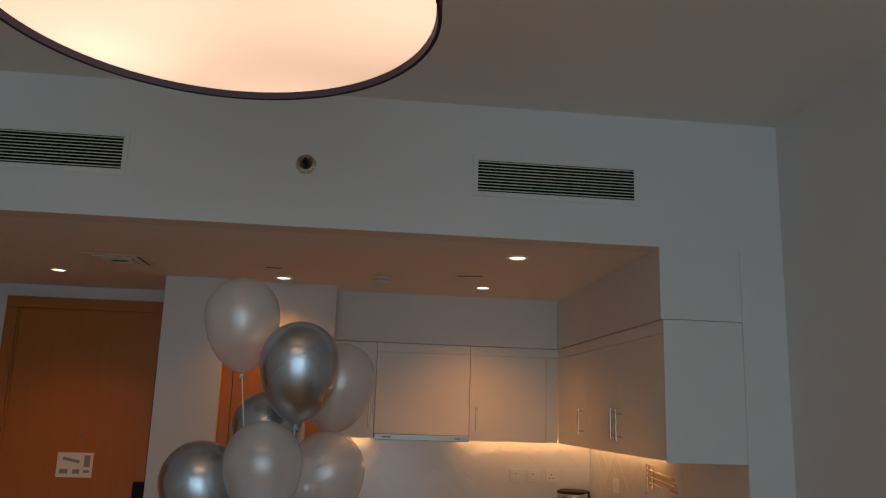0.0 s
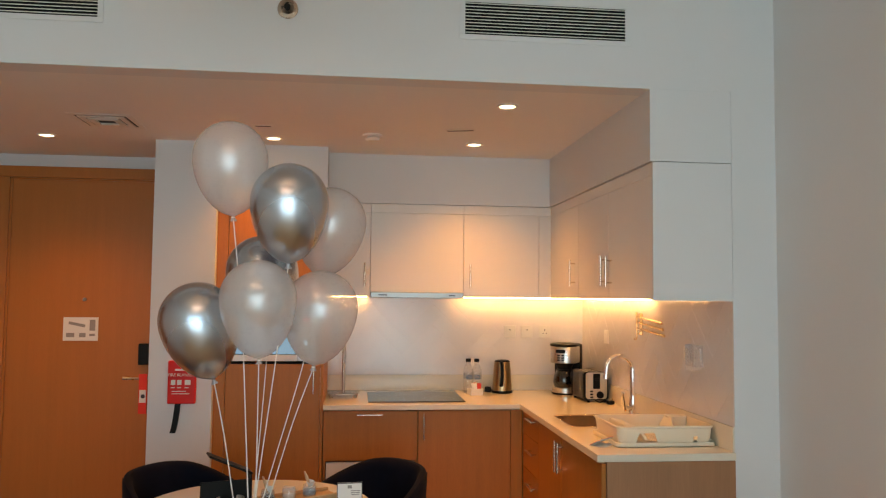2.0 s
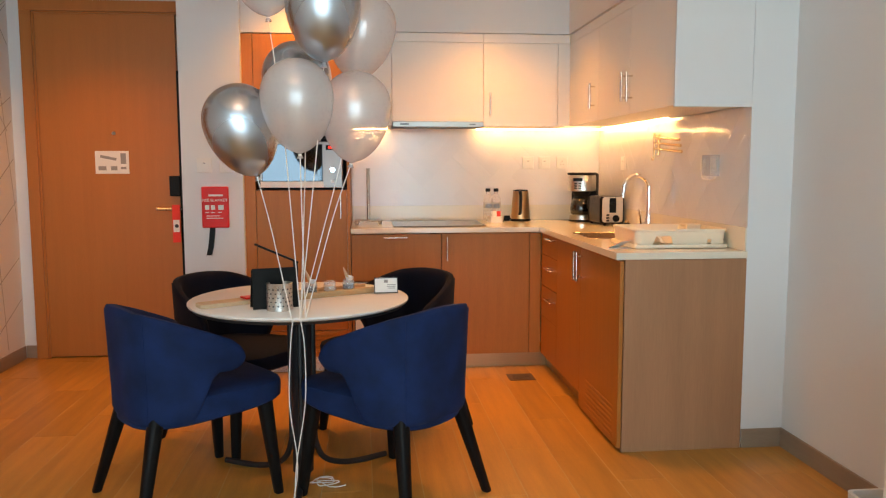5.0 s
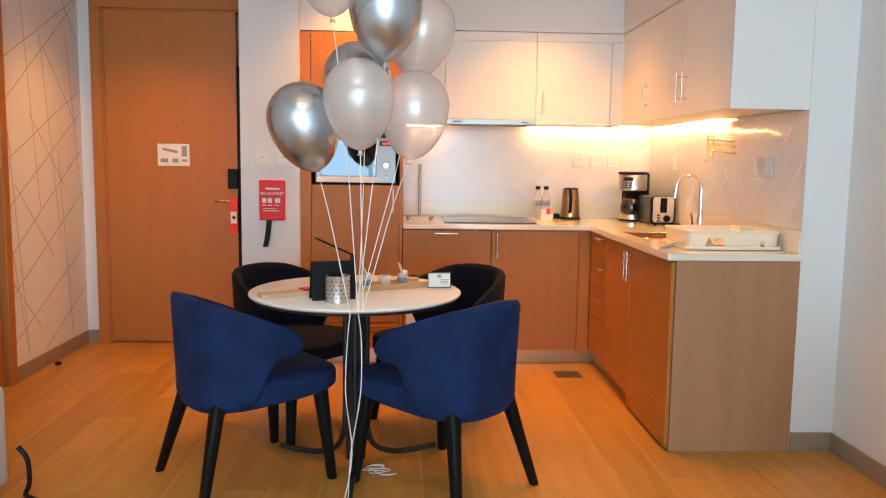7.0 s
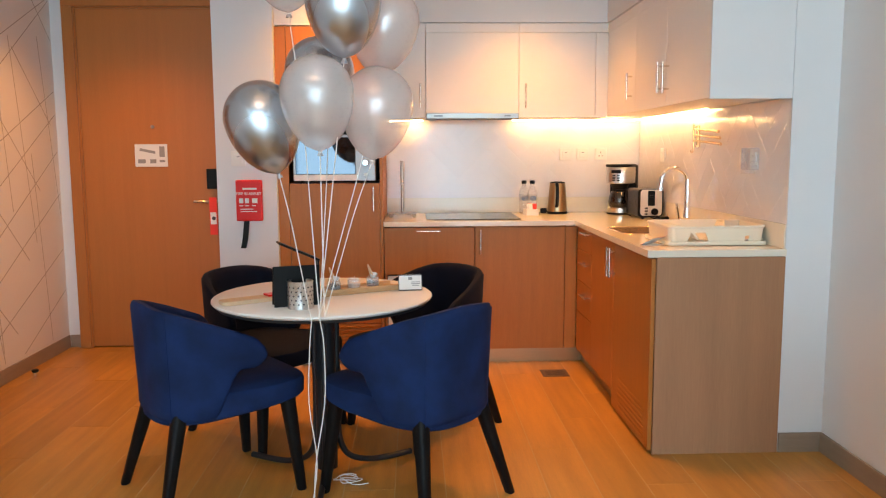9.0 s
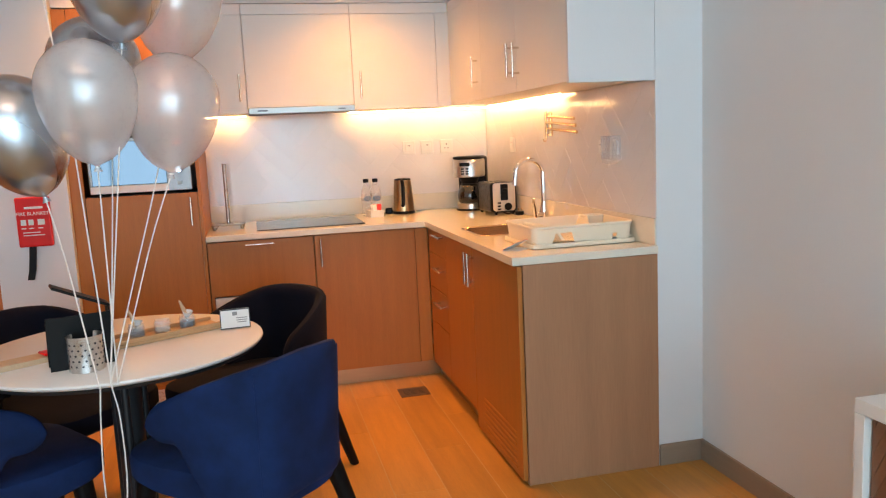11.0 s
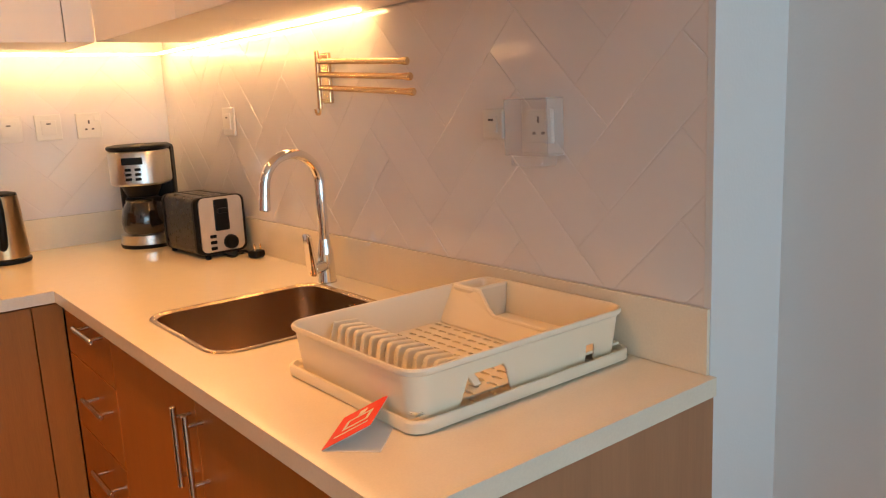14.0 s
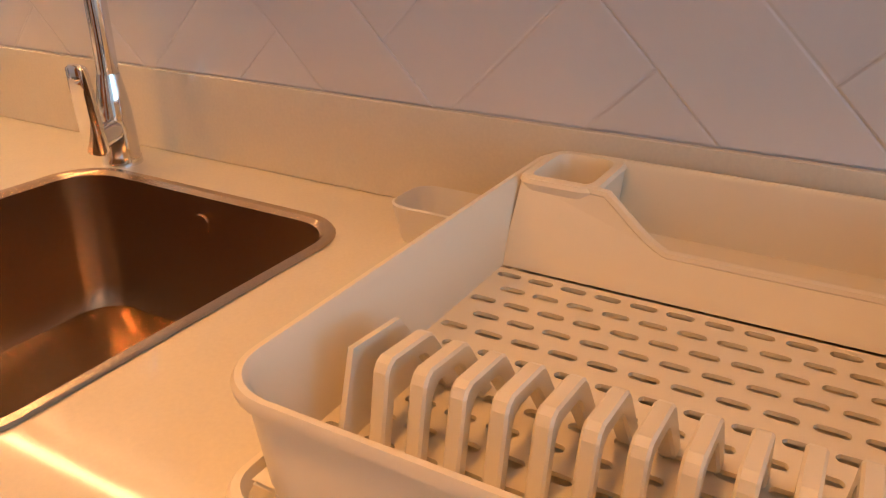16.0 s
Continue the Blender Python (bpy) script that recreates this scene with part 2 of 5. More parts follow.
BRONZE = mat("warm_brushed_steel", (0.46, 0.31, 0.17), 0.30, 1, 0.06, 9, 0.05, 80, (1, 1, 14), fine=0.05)
BRASS = mat("warm_steel", (0.74, 0.53, 0.30), 0.22, 1, 0.04, 9, 0.03, 60)

# ---- mesh helpers ----


def part(name, bm, material, parent=None, label="", smooth=False):
    me = bpy.data.meshes.new(name)
    bm.normal_update()
    bm.to_mesh(me)
    bm.free()
    me.materials.append(material)
    if smooth:
        me.shade_smooth()
        me.set_sharp_from_angle(angle=radians(40))
    ob = new(name, me)
    if parent:
        ob.parent = parent
    if label:
        ob["label"] = label
    return ob


def thing(name, at=(0, 0, 0), rz=0, label="", category="", group="", kind=""):
    ob = new(name)
    ob.empty_display_size = 0.05
    ob.matrix_world = pose(*at, 0, 0, rz)
    return tagged(ob, label, category, group, kind)


def bx(x0, x1, y0, y1, z0, z1, bev=0.0, seg=2):
    bm = bmesh.new()
    bmesh.ops.create_cube(bm, size=1)
    for v in bm.verts:
        v.co = ((x0 + x1) / 2 + v.co.x * (x1 - x0), (y0 + y1) / 2 + v.co.y * (y1 - y0), (z0 + z1) / 2 + v.co.z * (z1 - z0))
    if bev:
        bmesh.ops.bevel(bm, geom=bm.edges[:], offset=bev, segments=seg, affect="EDGES", profile=0.5)
    return bm


def lathe(profile, n=32, m=None):
    """Solid of revolution about z of (r, z) pairs."""
    bm = bmesh.new()
    rings = []
    for r, z in profile:
        if r < 1e-6:
            rings.append([bm.verts.new((0, 0, z))])
        else:
            rings.append([bm.verts.new((r * math.cos(2 * math.pi * i / n), r * math.sin(2 * math.pi * i / n), z)) for i in range(n)])
    for a, b in zip(rings, rings[1:]):
        for i in range(n):
            j = (i + 1) % n
            if len(a) == 1 and len(b) > 1:
                bm.faces.new((a[0], b[j], b[i]))
            elif len(b) == 1 and len(a) > 1:
                bm.faces.new((a[i], a[j], b[0]))
            elif len(a) > 1:
                bm.faces.new((a[i], a[j], b[j], b[i]))
    bmesh.ops.recalc_face_normals(bm, faces=bm.faces[:])
    if m is not None:
        bm.transform(m)
    return bm


def rod(r, z0, z1, n=24, bev=0.0, m=None):
    b = min(bev, r * 0.9)
    prof = [(0, z0), (r - b, z0)] + ([(r, z0 + b), (r, z1 - b)] if b else [(r, z1)]) + ([(r - b, z1)] if b else []) + [(0, z1)]
    return lathe(prof, n, m)


def tube(points, r, n=8, closed=False):
    """Round bar along a line of points; r may be a list."""
    bm = bmesh.new()
    pts = [Vector(p) for p in points]
    rs = r if isinstance(r, (list, tuple)) else [r] * len(pts)
    up, rings = None, []
    for i, p in enumerate(pts):
        a, b = pts[max(i - 1, 0)], pts[min(i + 1, len(pts) - 1)]
        d = (b - a).normalized()
        if up is None:
            up = Vector((0, 0, 1)) if abs(d.z) < 0.9 else Vector((1, 0, 0))
        side = d.cross(up).normalized()
        up = side.cross(d).normalized()
        rings.append([bm.verts.new(p + rs[i] * (math.cos(2 * math.pi * k / n) * side + math.sin(2 * math.pi * k / n) * up)) for k in range(n)])
    for a, b in zip(rings, rings[1:]):
        for k in range(n):
            bm.faces.new((a[k], a[(k + 1) % n], b[(k + 1) % n], b[k]))
    bm.faces.new(rings[0][::-1])
    bm.faces.new(rings[-1])
    bmesh.ops.recalc_face_normals(bm, faces=bm.faces[:])
    return bm


def smoothline(points, k=6):
    """Catmull-Rom through the points."""
    p = [Vector(q) for q in points]
    p = [2 * p[0] - p[1]] + p + [2 * p[-1] - p[-2]]
    out = []
    for i in range(1, len(p) - 2):
        for s in range(k):
            t = s / k
            out.append(0.5 * (2 * p[i] + (p[i + 1] - p[i - 1]) * t + (2 * p[i - 1] - 5 * p[i] + 4 * p[i + 1] - p[i + 2]) * t * t + (3 * p[i] - p[i - 1] - 3 * p[i + 1] + p[i + 2]) * t ** 3))
    out.append(p[-2])
    return out


def rounded(w, d, r, n=6):
    """Outline of a rounded rectangle about the origin."""
    out = []
    for cx, cy, a0 in ((w / 2 - r, d / 2 - r, 0), (-w / 2 + r, d / 2 - r, 90), (-w / 2 + r, -d / 2 + r, 180), (w / 2 - r, -d / 2 + r, 270)):
        for i in range(n + 1):
            a = radians(a0 + 90 * i / n)
            out.append((cx + r * math.cos(a), cy + r * math.sin(a)))
    return out


def loft(rings, cap0=True, cap1=True):
    """Skin over rings of equal count."""
    bm = bmesh.new()
    vs = [[bm.verts.new(c) for c in ring] for ring in rings]
    n = len(vs[0])
    for a, b in zip(vs, vs[1:]):
        for k in range(n):
            bm.faces.new((a[k], a[(k + 1) % n], b[(k + 1) % n], b[k]))
    if cap0:
        bm.faces.new(vs[0][::-1])
    if cap1:
        bm.faces.new(vs[-1])
    bmesh.ops.recalc_face_normals(bm, faces=bm.faces[:])
    return bm


def slab(outline, z0, z1, bev=0.0):
    """A plate of a plan outline, with a rounded-over rim."""
    cx = sum(p[0] for p in outline) / len(outline)
    cy = sum(p[1] for p in outline) / len(outline)

    def ring(z, ins):
        res = []
        for x, y in outline:
            d = math.hypot(x - cx, y - cy)
            s = (d - ins) / d
            res.append((cx + (x - cx) * s, cy + (y - cy) * s, z))
        return res
    if bev:
        return loft([ring(z0, bev), ring(z0 + bev, 0), ring(z1 - bev, 0), ring(z1 - bev * 0.3, bev * 0.3), ring(z1, bev)])
    return loft([ring(z0, 0), ring(z1, 0)])


def merged(*bms):
    out = bmesh.new()
    for b in bms:
        me = bpy.data.meshes.new("t")
        b.to_mesh(me)
        b.free()
        out.from_mesh(me)
        bpy.data.meshes.remove(me)
    return out


def moved(bm, m):
    bm.transform(m)
    return bm


def wordmesh(text, size, depth=0.0005):
    cu = bpy.data.curves.new("text", "FONT")
    cu.body, cu.size, cu.extrude, cu.align_x, cu.align_y = text, size, depth, "CENTER", "CENTER"
    tmp = bpy.data.objects.new("text", cu)
    me = bpy.data.meshes.new_from_object(tmp)
    bm = bmesh.new()
    bm.from_mesh(me)
    bpy.data.objects.remove(tmp)
    bpy.data.meshes.remove(me)
    return bm


def clip(poly, x0, x1, y0, y1):
    for axis, lim, sign in ((0, x0, 1), (0, x1, -1), (1, y0, 1), (1, y1, -1)):
        out = []
        for i, p in enumerate(poly):
            q = poly[(i + 1) % len(poly)]
            dp, dq = sign * (p[axis] - lim), sign * (q[axis] - lim)
            if dp >= 0:
                out.append(p)
            if (dp < 0) != (dq < 0):
                t = dp / (dp - dq)
                out.append((p[0] + t * (q[0] - p[0]), p[1] + t * (q[1] - p[1])))
        poly = out
        if len(poly) < 3:
            return []
    return poly


def area(poly):
    return 0.5 * abs(sum(a[0] * b[1] - b[0] * a[1] for a, b in zip(poly, poly[1:] + poly[:1])))

# ---- structure ----
T = 0.12


def structure(name, bm, material, label, category="wall"):
    return tagged(part(name, bm, material), label, category, kind="structure")


floor = structure("floor", bx(XL - T, XR + T, YS - T, YB + T, -0.1, -0.0009), FGROUT, "wood-look porcelain plank floor with pale grout", "floor")
wall_east = structure("wall_east", bx(XR, XR + T, YS, YE, 0, ZC), PAINT, "plain pale grey painted living room wall")
pier = structure("wall_pier", merged(bx(XW + 0.014, XR + T, YE, YB + T, 0, ZK), bx(XW, XW + 0.014, YE, YE + 0.012, 0, ZK)), PAINT, "pale painted wall end beside the kitchen counter")
wall_kitchen = structure("wall_north", bx(-0.69, XW + 0.014, YB + 0.0022, YB + T, 0, ZK), GROUT, "herringbone tiled kitchen wall behind the hob")
structure("bulkhead", merged(bx(XL - T, XR + T, YE, YE + T, ZK, ZC)), PAINT, "painted bulkhead above the kitchen opening", "bulkhead")
structure("ceiling_kitchen", bx(XL - T, XR + T, YE + T, YB + T, ZK, ZK + 0.1), CEIL, "low white kitchen and entry ceiling", "ceiling")
structure("ceiling_living", bx(XL - T, XR + T, YS - T, YE, ZC, ZC + 0.1), CEIL, "high white living room ceiling", "ceiling")
structure("wall_column", bx(-1.045, -0.69, 4.90, YB + T, 0, ZK), PAINT, "painted column between entrance door and kitchen")
structure("wall_entry", merged(bx(XL - T, -2.16, YD + 0.03, YD + 0.15, 0, ZK), bx(-2.16, -1.045, YD + 0.03, YD + 0.15, 2.35, ZK)), PAINT, "pale wall around the entrance door")
wall_west = structure("wall_west", merged(bx(XL - T, XL, 4.50, YD + 0.03, 0, ZK), bx(XL - T, XL, 3.53, 4.50, 2.12, ZK), bx(XL - T, XL, YS, YE, 0, ZC), bx(XL - T, XL, YE, 3.53, 0, ZK)), WALLPAPER, "entry wall papered in white with thin taupe lines")
structure("corridor_back", bx(-2.3, -1.0, YD + 0.16, YD + 0.2, 0, ZK), PAINT, "plain wall closing the entrance")

# bulkhead boxing over the wall units and the tall unit
structure("soffit_box", merged(bx(-0.69, UX - 0.012, UY - 0.012, YB, 2.125, ZK), bx(UX - 0.012, XW - 0.0005, YE + 0.002, YB, 2.125, ZK)), PAINT, "white boxing above the kitchen wall units", "soffit")
structure("boxing_tall", bx(-0.69, -0.056, FY + 0.02, UY - 0.013, 2.075, ZK), PAINT, "white boxing above the tall oven cabinet", "soffit")

# window wall behind the walker
structure("wall_south", merged(bx(XL - T, -2.17, YS - T, YS, 0, ZC), bx(1.83, XR + T, YS - T, YS, 0, ZC), bx(-2.17, 1.83, YS - T, YS, 2.88, ZC), bx(-2.17, 1.83, YS - T, YS, 0, 0.1)), PAINT, "painted wall around the balcony window")
win = thing("window_1", (0, YS - 0.06, 0), 0, "wide balcony window with dark aluminium frame", "window", kind="structure")
for x in (-1.82, -0.65, 0.5, 1.62):
    part("window_frame", bx(x - 0.03, x + 0.03, -0.03, 0.03, 0.1, 2.88, 0.004), BLACKMETAL, win)
for z in (0.13, 2.52):
    part("window_frame", bx(-2.11, 1.77, -0.03, 0.03, z - 0.03, z + 0.03, 0.004), BLACKMETAL, win)
structure("backdrop", bx(-5, 5, YS - 1.6, YS - 1.58, -1, 4), SKYGLOW, "bright daylight outside the balcony", "backdrop")

# skirting
for nm, b in (("baseboard_pier", bx(XW + 0.003, XR - 0.0115, YE - 0.011, YE - 0.0005, 0.0, 0.087, 0.002)), ("baseboard_east", bx(XR - 0.011, XR - 0.0005, YS, YE - 0.0005, 0.0, 0.087, 0.002)),
              ("baseboard_west", bx(XL + 0.0005, XL + 0.011, 4.50, YD + 0.018, 0.0, 0.087, 0.002)), ("baseboard_entry", bx(XL + 0.0115, -2.163, YD + 0.018, YD + 0.0295, 0.0, 0.087, 0.002)),
              ("baseboard_living", bx(XL + 0.0005, XL + 0.011, YS, 3.44, 0.0, 0.087, 0.002))):
    structure(nm, b, SKIRT, "brown wood-look tile skirting", "baseboard")

# ---- entrance door ----
door = thing("door_1", (0, YD, 0), 0, "closed reddish-brown veneered entrance door in a matching frame", "door", kind="structure")
part("leaf", bx(-2.083, -1.197, 0.012, 0.06, 0.008, 2.272, 0.002), DOORWOOD, door)
part("frame", bx(-2.16, -2.088, -0.015, 0.12, 0, 2.28, 0.004), DOORWOOD, door)
part("frame", bx(-2.16, -1.05, -0.016, 0.12, 2.28, 2.352, 0.004), DOORWOOD, door)
part("stop", bx(-2.088, -2.076, 0.0, 0.011, 0, 2.274, 0.001), DOORWOOD, door)
part("stop", bx(-2.076, -1.05, 0.0, 0.011, 2.268, 2.279, 0.001), DOORWOOD, door)
# black bar between the leaf and the right frame, up to 1.91 m
part("edge_seal", bx(-1.196, -1.12, 0.0, 0.05, 0.0, 1.91, 0.002), BLACKPL, door, "black strip along the door edge")
part("frame", bx(-1.119, -1.05, -0.012, 0.12, 0, 2.28, 0.004), DOORWOOD, door)
part("lock", bx(-1.258, -1.188, -0.03, 0.011, 1.085, 1.22, 0.006), BLACKPL, door, "black electronic lock box")
lever = part("handle", tube(smoothline([(-1.195, 0.01, 1.0), (-1.195, -0.045, 1.0), (-1.22, -0.058, 1.0), (-1.34, -0.058, 1.002)]), 0.009, 12), NICKEL, door, "steel lever handle", True)
part("peephole", rod(0.012, 0, 0.014, 20, 0.003, pose(-1.61, 0.012, 1.50, 90)), NICKEL, door, "small steel peephole", True)
sgn = tagged(part("evacuation_sign", bx(-1.735, -1.52, YD + 0.006, YD + 0.0115, 1.235, 1.385, 0.001), PAPER), "white framed evacuation plan on the entrance door", "sign")
part("plan", moved(bx(-0.052, 0.052, -0.001, 0.001, -0.009, 0.009), pose(-1.65, YD + 0.0045, 1.34, 0, 12)), GREYINK, sgn)
for x0, x1, z0, z1 in ((-1.715, -1.665, 1.258, 1.285), (-1.635, -1.595, 1.258, 1.285), (-1.572, -1.537, 1.30, 1.37), (-1.572, -1.537, 1.265, 1.28)):
    part("print", bx(x0, x1, YD + 0.0042, YD + 0.0058, z0, z1), GREYINK, sgn)
tag = tagged(part("door_hanger", bx(-1.236, -1.186, YD - 0.068, YD - 0.066, 0.78, 1.03), REDPAPER), "red paper door hanger on the lever handle", "door hanger")
part("picture", bx(-1.231, -1.191, YD - 0.0695, YD - 0.0685, 0.85, 0.93), PAPER, tag, "pale printed picture")
part("picture_detail", moved(rod(0.013, 0, 0.0005, 16), pose(-1.209, YD - 0.0697, 0.89, 90)), DARKINK, tag)
stopper = thing("door_stop", (-2.14, 4.80, 0), 0, "small steel floor door stop with black rubber ring", "door stop")
part("post", rod(0.014, 0, 0.03, 20, 0.002), CHROME, stopper, "", True)
part("rubber_ring", rod(0.02, 0.03, 0.046, 20, 0.004), BLACKPL, stopper, "black rubber ring", True)

# closet door in the entry wall, of which the frame shows
closet = thing("door_2", (XL, 0, 0), 0, "brown veneered closet door in the entry wall", "door", kind="structure")
part("frame", bx(-T, 0.02, 4.43, 4.499, 0, 2.12, 0.004), DOORWOOD, closet)
part("frame", bx(-T, 0.02, 3.53, 3.60, 0, 2.12, 0.004), DOORWOOD, closet)
part("frame", bx(-T, 0.02, 3.60, 4.43, 2.05, 2.119, 0.004), DOORWOOD, closet)
part("leaf", bx(-0.06, -0.02, 3.603, 4.427, 0.005, 2.047, 0.002), DOORWOOD, closet)

# wallpaper lines
random.seed(7)
y0, y1 = 4.502, YD + 0.028


def paperline(ya, za, yb, zb, w=0.0048):
    d = Vector((yb - ya, zb - za)).normalized()
    nx, ny = -d.y * w / 2, d.x * w / 2
    poly = clip([(ya + nx, za + ny), (yb + nx, zb + ny), (yb - nx, zb - ny), (ya - nx, za - ny)], y0, y1 - 0.02, 0.11, ZK)
    if len(poly) > 2:
        part("line", loft([[(XL + 0.0003, a, b) for a, b in poly], [(XL + 0.0012, a, b) for a, b in poly]]), PATTERN, wall_west)


for i in range(10):
    z = 0.05 + i * 0.275 + random.uniform(-0.05, 0.05)
    paperline(4.45, z - 0.15, 5.6, z + random.uniform(0.35, 0.75))
for i in range(7):
    y = 4.36 + i * 0.20 + random.uniform(-0.05, 0.05)
    z = random.uniform(0, 1.2)
    paperline(y, z + 1.25, y + random.uniform(0.12, 0.32), z)
for i in range(5):
    y, z = 4.4 + i * 0.2, 0.35 + i * 0.42
    paperline(y, z + 0.35, y + 0.45, z - 0.1)

# ---- ceiling fittings ----
for dx, dy in DOWNLIGHTS:
    dl = thing("downlight", (dx, dy, ZK), 0, "round recessed warm ceiling downlight", "downlight", "kitchen downlights")
    part("bezel", lathe([(0.036, -0.001), (0.052, -0.001), (0.052, -0.006), (0.046, -0.009), (0.038, -0.007), (0.036, -0.001)], 36), WHITEPL, dl, "", True)
    part("lens", rod(0.0355, -0.0045, -0.0015, 36), SPOTGLOW, dl, "glowing lens")


def grille(name, x0, x1, z0, z1, y, n, label):
    g = thing(name, ((x0 + x1) / 2, y, (z0 + z1) / 2), 0, label, "vent", "bulkhead vents")
    w, h = (x1 - x0) / 2, (z1 - z0) / 2
    part("backing", bx(-w, w, -0.0015, -0.0005, -h, h), BLACKPL, g)
    f = 0.022
    part("frame", merged(bx(-w - f, w + f, -0.006, -0.0004, h, h + f, 0.001), bx(-w - f, w + f, -0.006, -0.0004, -h - f, -h, 0.001), bx(-w - f, -w, -0.006, -0.0004, -h, h, 0.001), bx(w, w + f, -0.006, -0.0004, -h, h, 0.001)), PAINT, g)
    for i in range(n):
        z = -h + (i + 0.5) * 2 * h / n
        part("slat", moved(bx(-w, w, -0.005, 0.004, -0.0019, 0.0019, 0.0008, 1), pose(0, -0.007, z, 20)), WHITEPL, g)


grille("air_vent", 0.557, 1.246, 2.634, 2.772, YE, 10, "long slatted white air vent in the bulkhead")
grille("air_vent", -1.602, -0.913, 2.632, 2.770, YE, 10, "long slatted white air vent in the bulkhead")
det = thing("sprinkler_rose", (-0.172, YE, 2.704), 0, "round steel sprinkler head on the bulkhead", "sprinkler")
part("plate", lathe([(0, 0.004), (0.018, 0.004), (0.026, 0.010), (0.040, 0.008), (0.042, 0.001)], 32, pose(0, 0, 0, 90)), NICKEL, det, "", True)
part("head", lathe([(0, 0.034), (0.012, 0.034), (0.013, 0.028), (0.006, 0.022), (0.009, 0.005)], 20, pose(0, 0, 0, 90)), BLACKPL, det, "dark sprinkler head", True)
smoke = thing("smoke_detector", (0.20, 4.56, ZK), 0, "round white ceiling smoke detector", "detector")
part("base", rod(0.055, -0.014, -0.0005, 36, 0.004), WHITEPL, smoke, "", True)
part("sensor", rod(0.04, -0.036, -0.014, 36, 0.010), WHITEPL, smoke, "", True)
lin = thing("ceiling_slot", (0.667, 4.372, ZK), -14, "narrow dark access slot in the ceiling", "vent")
part("plate", bx(-0.08, 0.08, -0.02, 0.02, -0.003, -0.0005, 0.001), WHITEPL, lin)
part("slot", bx(-0.07, 0.07, -0.008, 0.008, -0.0045, -0.003), DARKINK, lin)
lin = thing("ceiling_slot", (-0.38, 4.423, ZK), 0, "narrow dark access slot in the ceiling", "vent")
part("plate", bx(-0.05, 0.05, -0.02, 0.02, -0.003, -0.0005, 0.001), WHITEPL, lin)
part("slot", bx(-0.04, 0.04, -0.008, 0.008, -0.0045, -0.003), DARKINK, lin)
dif = thing("ceiling_diffuser", (-1.175, 4.43, ZK), 0, "square white ceiling air diffuser", "vent")
for i, (a, z) in enumerate(((0.155, 0.003), (0.115, 0.007), (0.075, 0.011))):
    part("ring", merged(bx(-a, a, -a, -a + 0.028, -z, -0.0005), bx(-a, a, a - 0.028, a, -z, -0.0005), bx(-a, -a + 0.028, -a + 0.028, a - 0.028, -z, -0.0005), bx(a - 0.028, a, -a + 0.028, a - 0.028, -z, -0.0005)), WHITEPL, dif)
part("backing", bx(-0.15, 0.15, -0.15, 0.15, -0.002, -0.0006), BLACKPL, dif)
acc = tagged(part("ceiling_sensor", bx(-1.98, -1.93, 4.35, 4.40, ZK - 0.012, ZK - 0.0005, 0.004), WHITEPL), "small white sensor on the entry ceiling", "sensor")

# pendant drum lamp in the living room
pen = thing("pendant_light", (-0.232, 1.63, 2.44), 0, "large navy drum pendant lamp with glowing diffuser", "pendant light")
part("shade", lathe([(0.435, 0.0), (0.442, 0.0), (0.442, 0.26), (0.434, 0.26), (0.434, 0.001), (0.435, 0.0)], 96), NAVYSHADE, pen, "dark navy fabric shade", True)
part("diffuser", rod(0.431, 0.016, 0.022, 96), DIFFUSER, pen, "glowing opal diffuser")
part("rod", rod(0.008, 0.10, 0.575, 12), BLACKMETAL, pen)
part("ceiling_cup", rod(0.06, 0.555, 0.5795, 32, 0.004), BLACKMETAL, pen, "", True)

# ---- kitchen units ----


def bar_handle(parent, m, length):
    """Steel bar on two stems; along local z, standing off along -y."""
    h = part("handle", merged(rod(0.006, -length / 2, length / 2, 14, 0.0015, pose(0, -0.03, 0)), rod(0.0045, 0, 0.03, 10, 0, pose(0, 0, -length * 0.36, 90)), rod(0.0045, 0, 0.03, 10, 0, pose(0, 0, length * 0.36, 90))), HANDLESTEEL, parent, "brushed steel bar handle", True)
    h.matrix_basis = m
    return h


def unit(name, label, group, at=(0, 0, 0)):
    return thing(name, at, 0, label, "cabinet", group)


BASE, WALLU = "kitchen base units", "kitchen wall units"
# oven unit under the hob
u = unit("oven_cabinet", "brown laminate oven cabinet with one wide drawer", BASE)
part("body", merged(bx(-0.054, -0.038, FY + 0.02, YB, 0.1, 0.868), bx(0.487, 0.503, FY + 0.02, YB, 0.1, 0.868), bx(-0.038, 0.487, FY + 0.02, YB, 0.566, 0.58)), WOOD, u)
d = part("drawer", bx(-0.053, 0.501, FY, FY + 0.019, 0.575, 0.862, 0.0015), WOOD, u)
bar_handle(d, pose(0.217, FY, 0.841, 0, 90), 0.15)
ov = thing("washing_machine", (0, FY, 0), 0, "built-in white washing machine with black control panel", "washing machine")
part("housing", bx(-0.036, 0.478, 0.03, 0.6, 0.012, 0.56), BLACKPL, ov)
part("front", bx(-0.034, 0.474, 0.004, 0.0295, 0.192, 0.562, 0.004), WHITEPL, ov, "white front panel")
part("plinth", bx(-0.034, 0.474, 0.008, 0.0295, 0.06, 0.186, 0.003), WHITEPL, ov, "white lower flap")
part("control_panel", bx(0.16, 0.44, 0.0015, 0.0045, 0.455, 0.525, 0.001), BLACKGLASS, ov, "black control panel")
for i in range(3):
    part("mark", bx(0.37, 0.405, 0.0005, 0.0016, 0.468 + i * 0.018, 0.470 + i * 0.018), PLASTICGREY, ov)
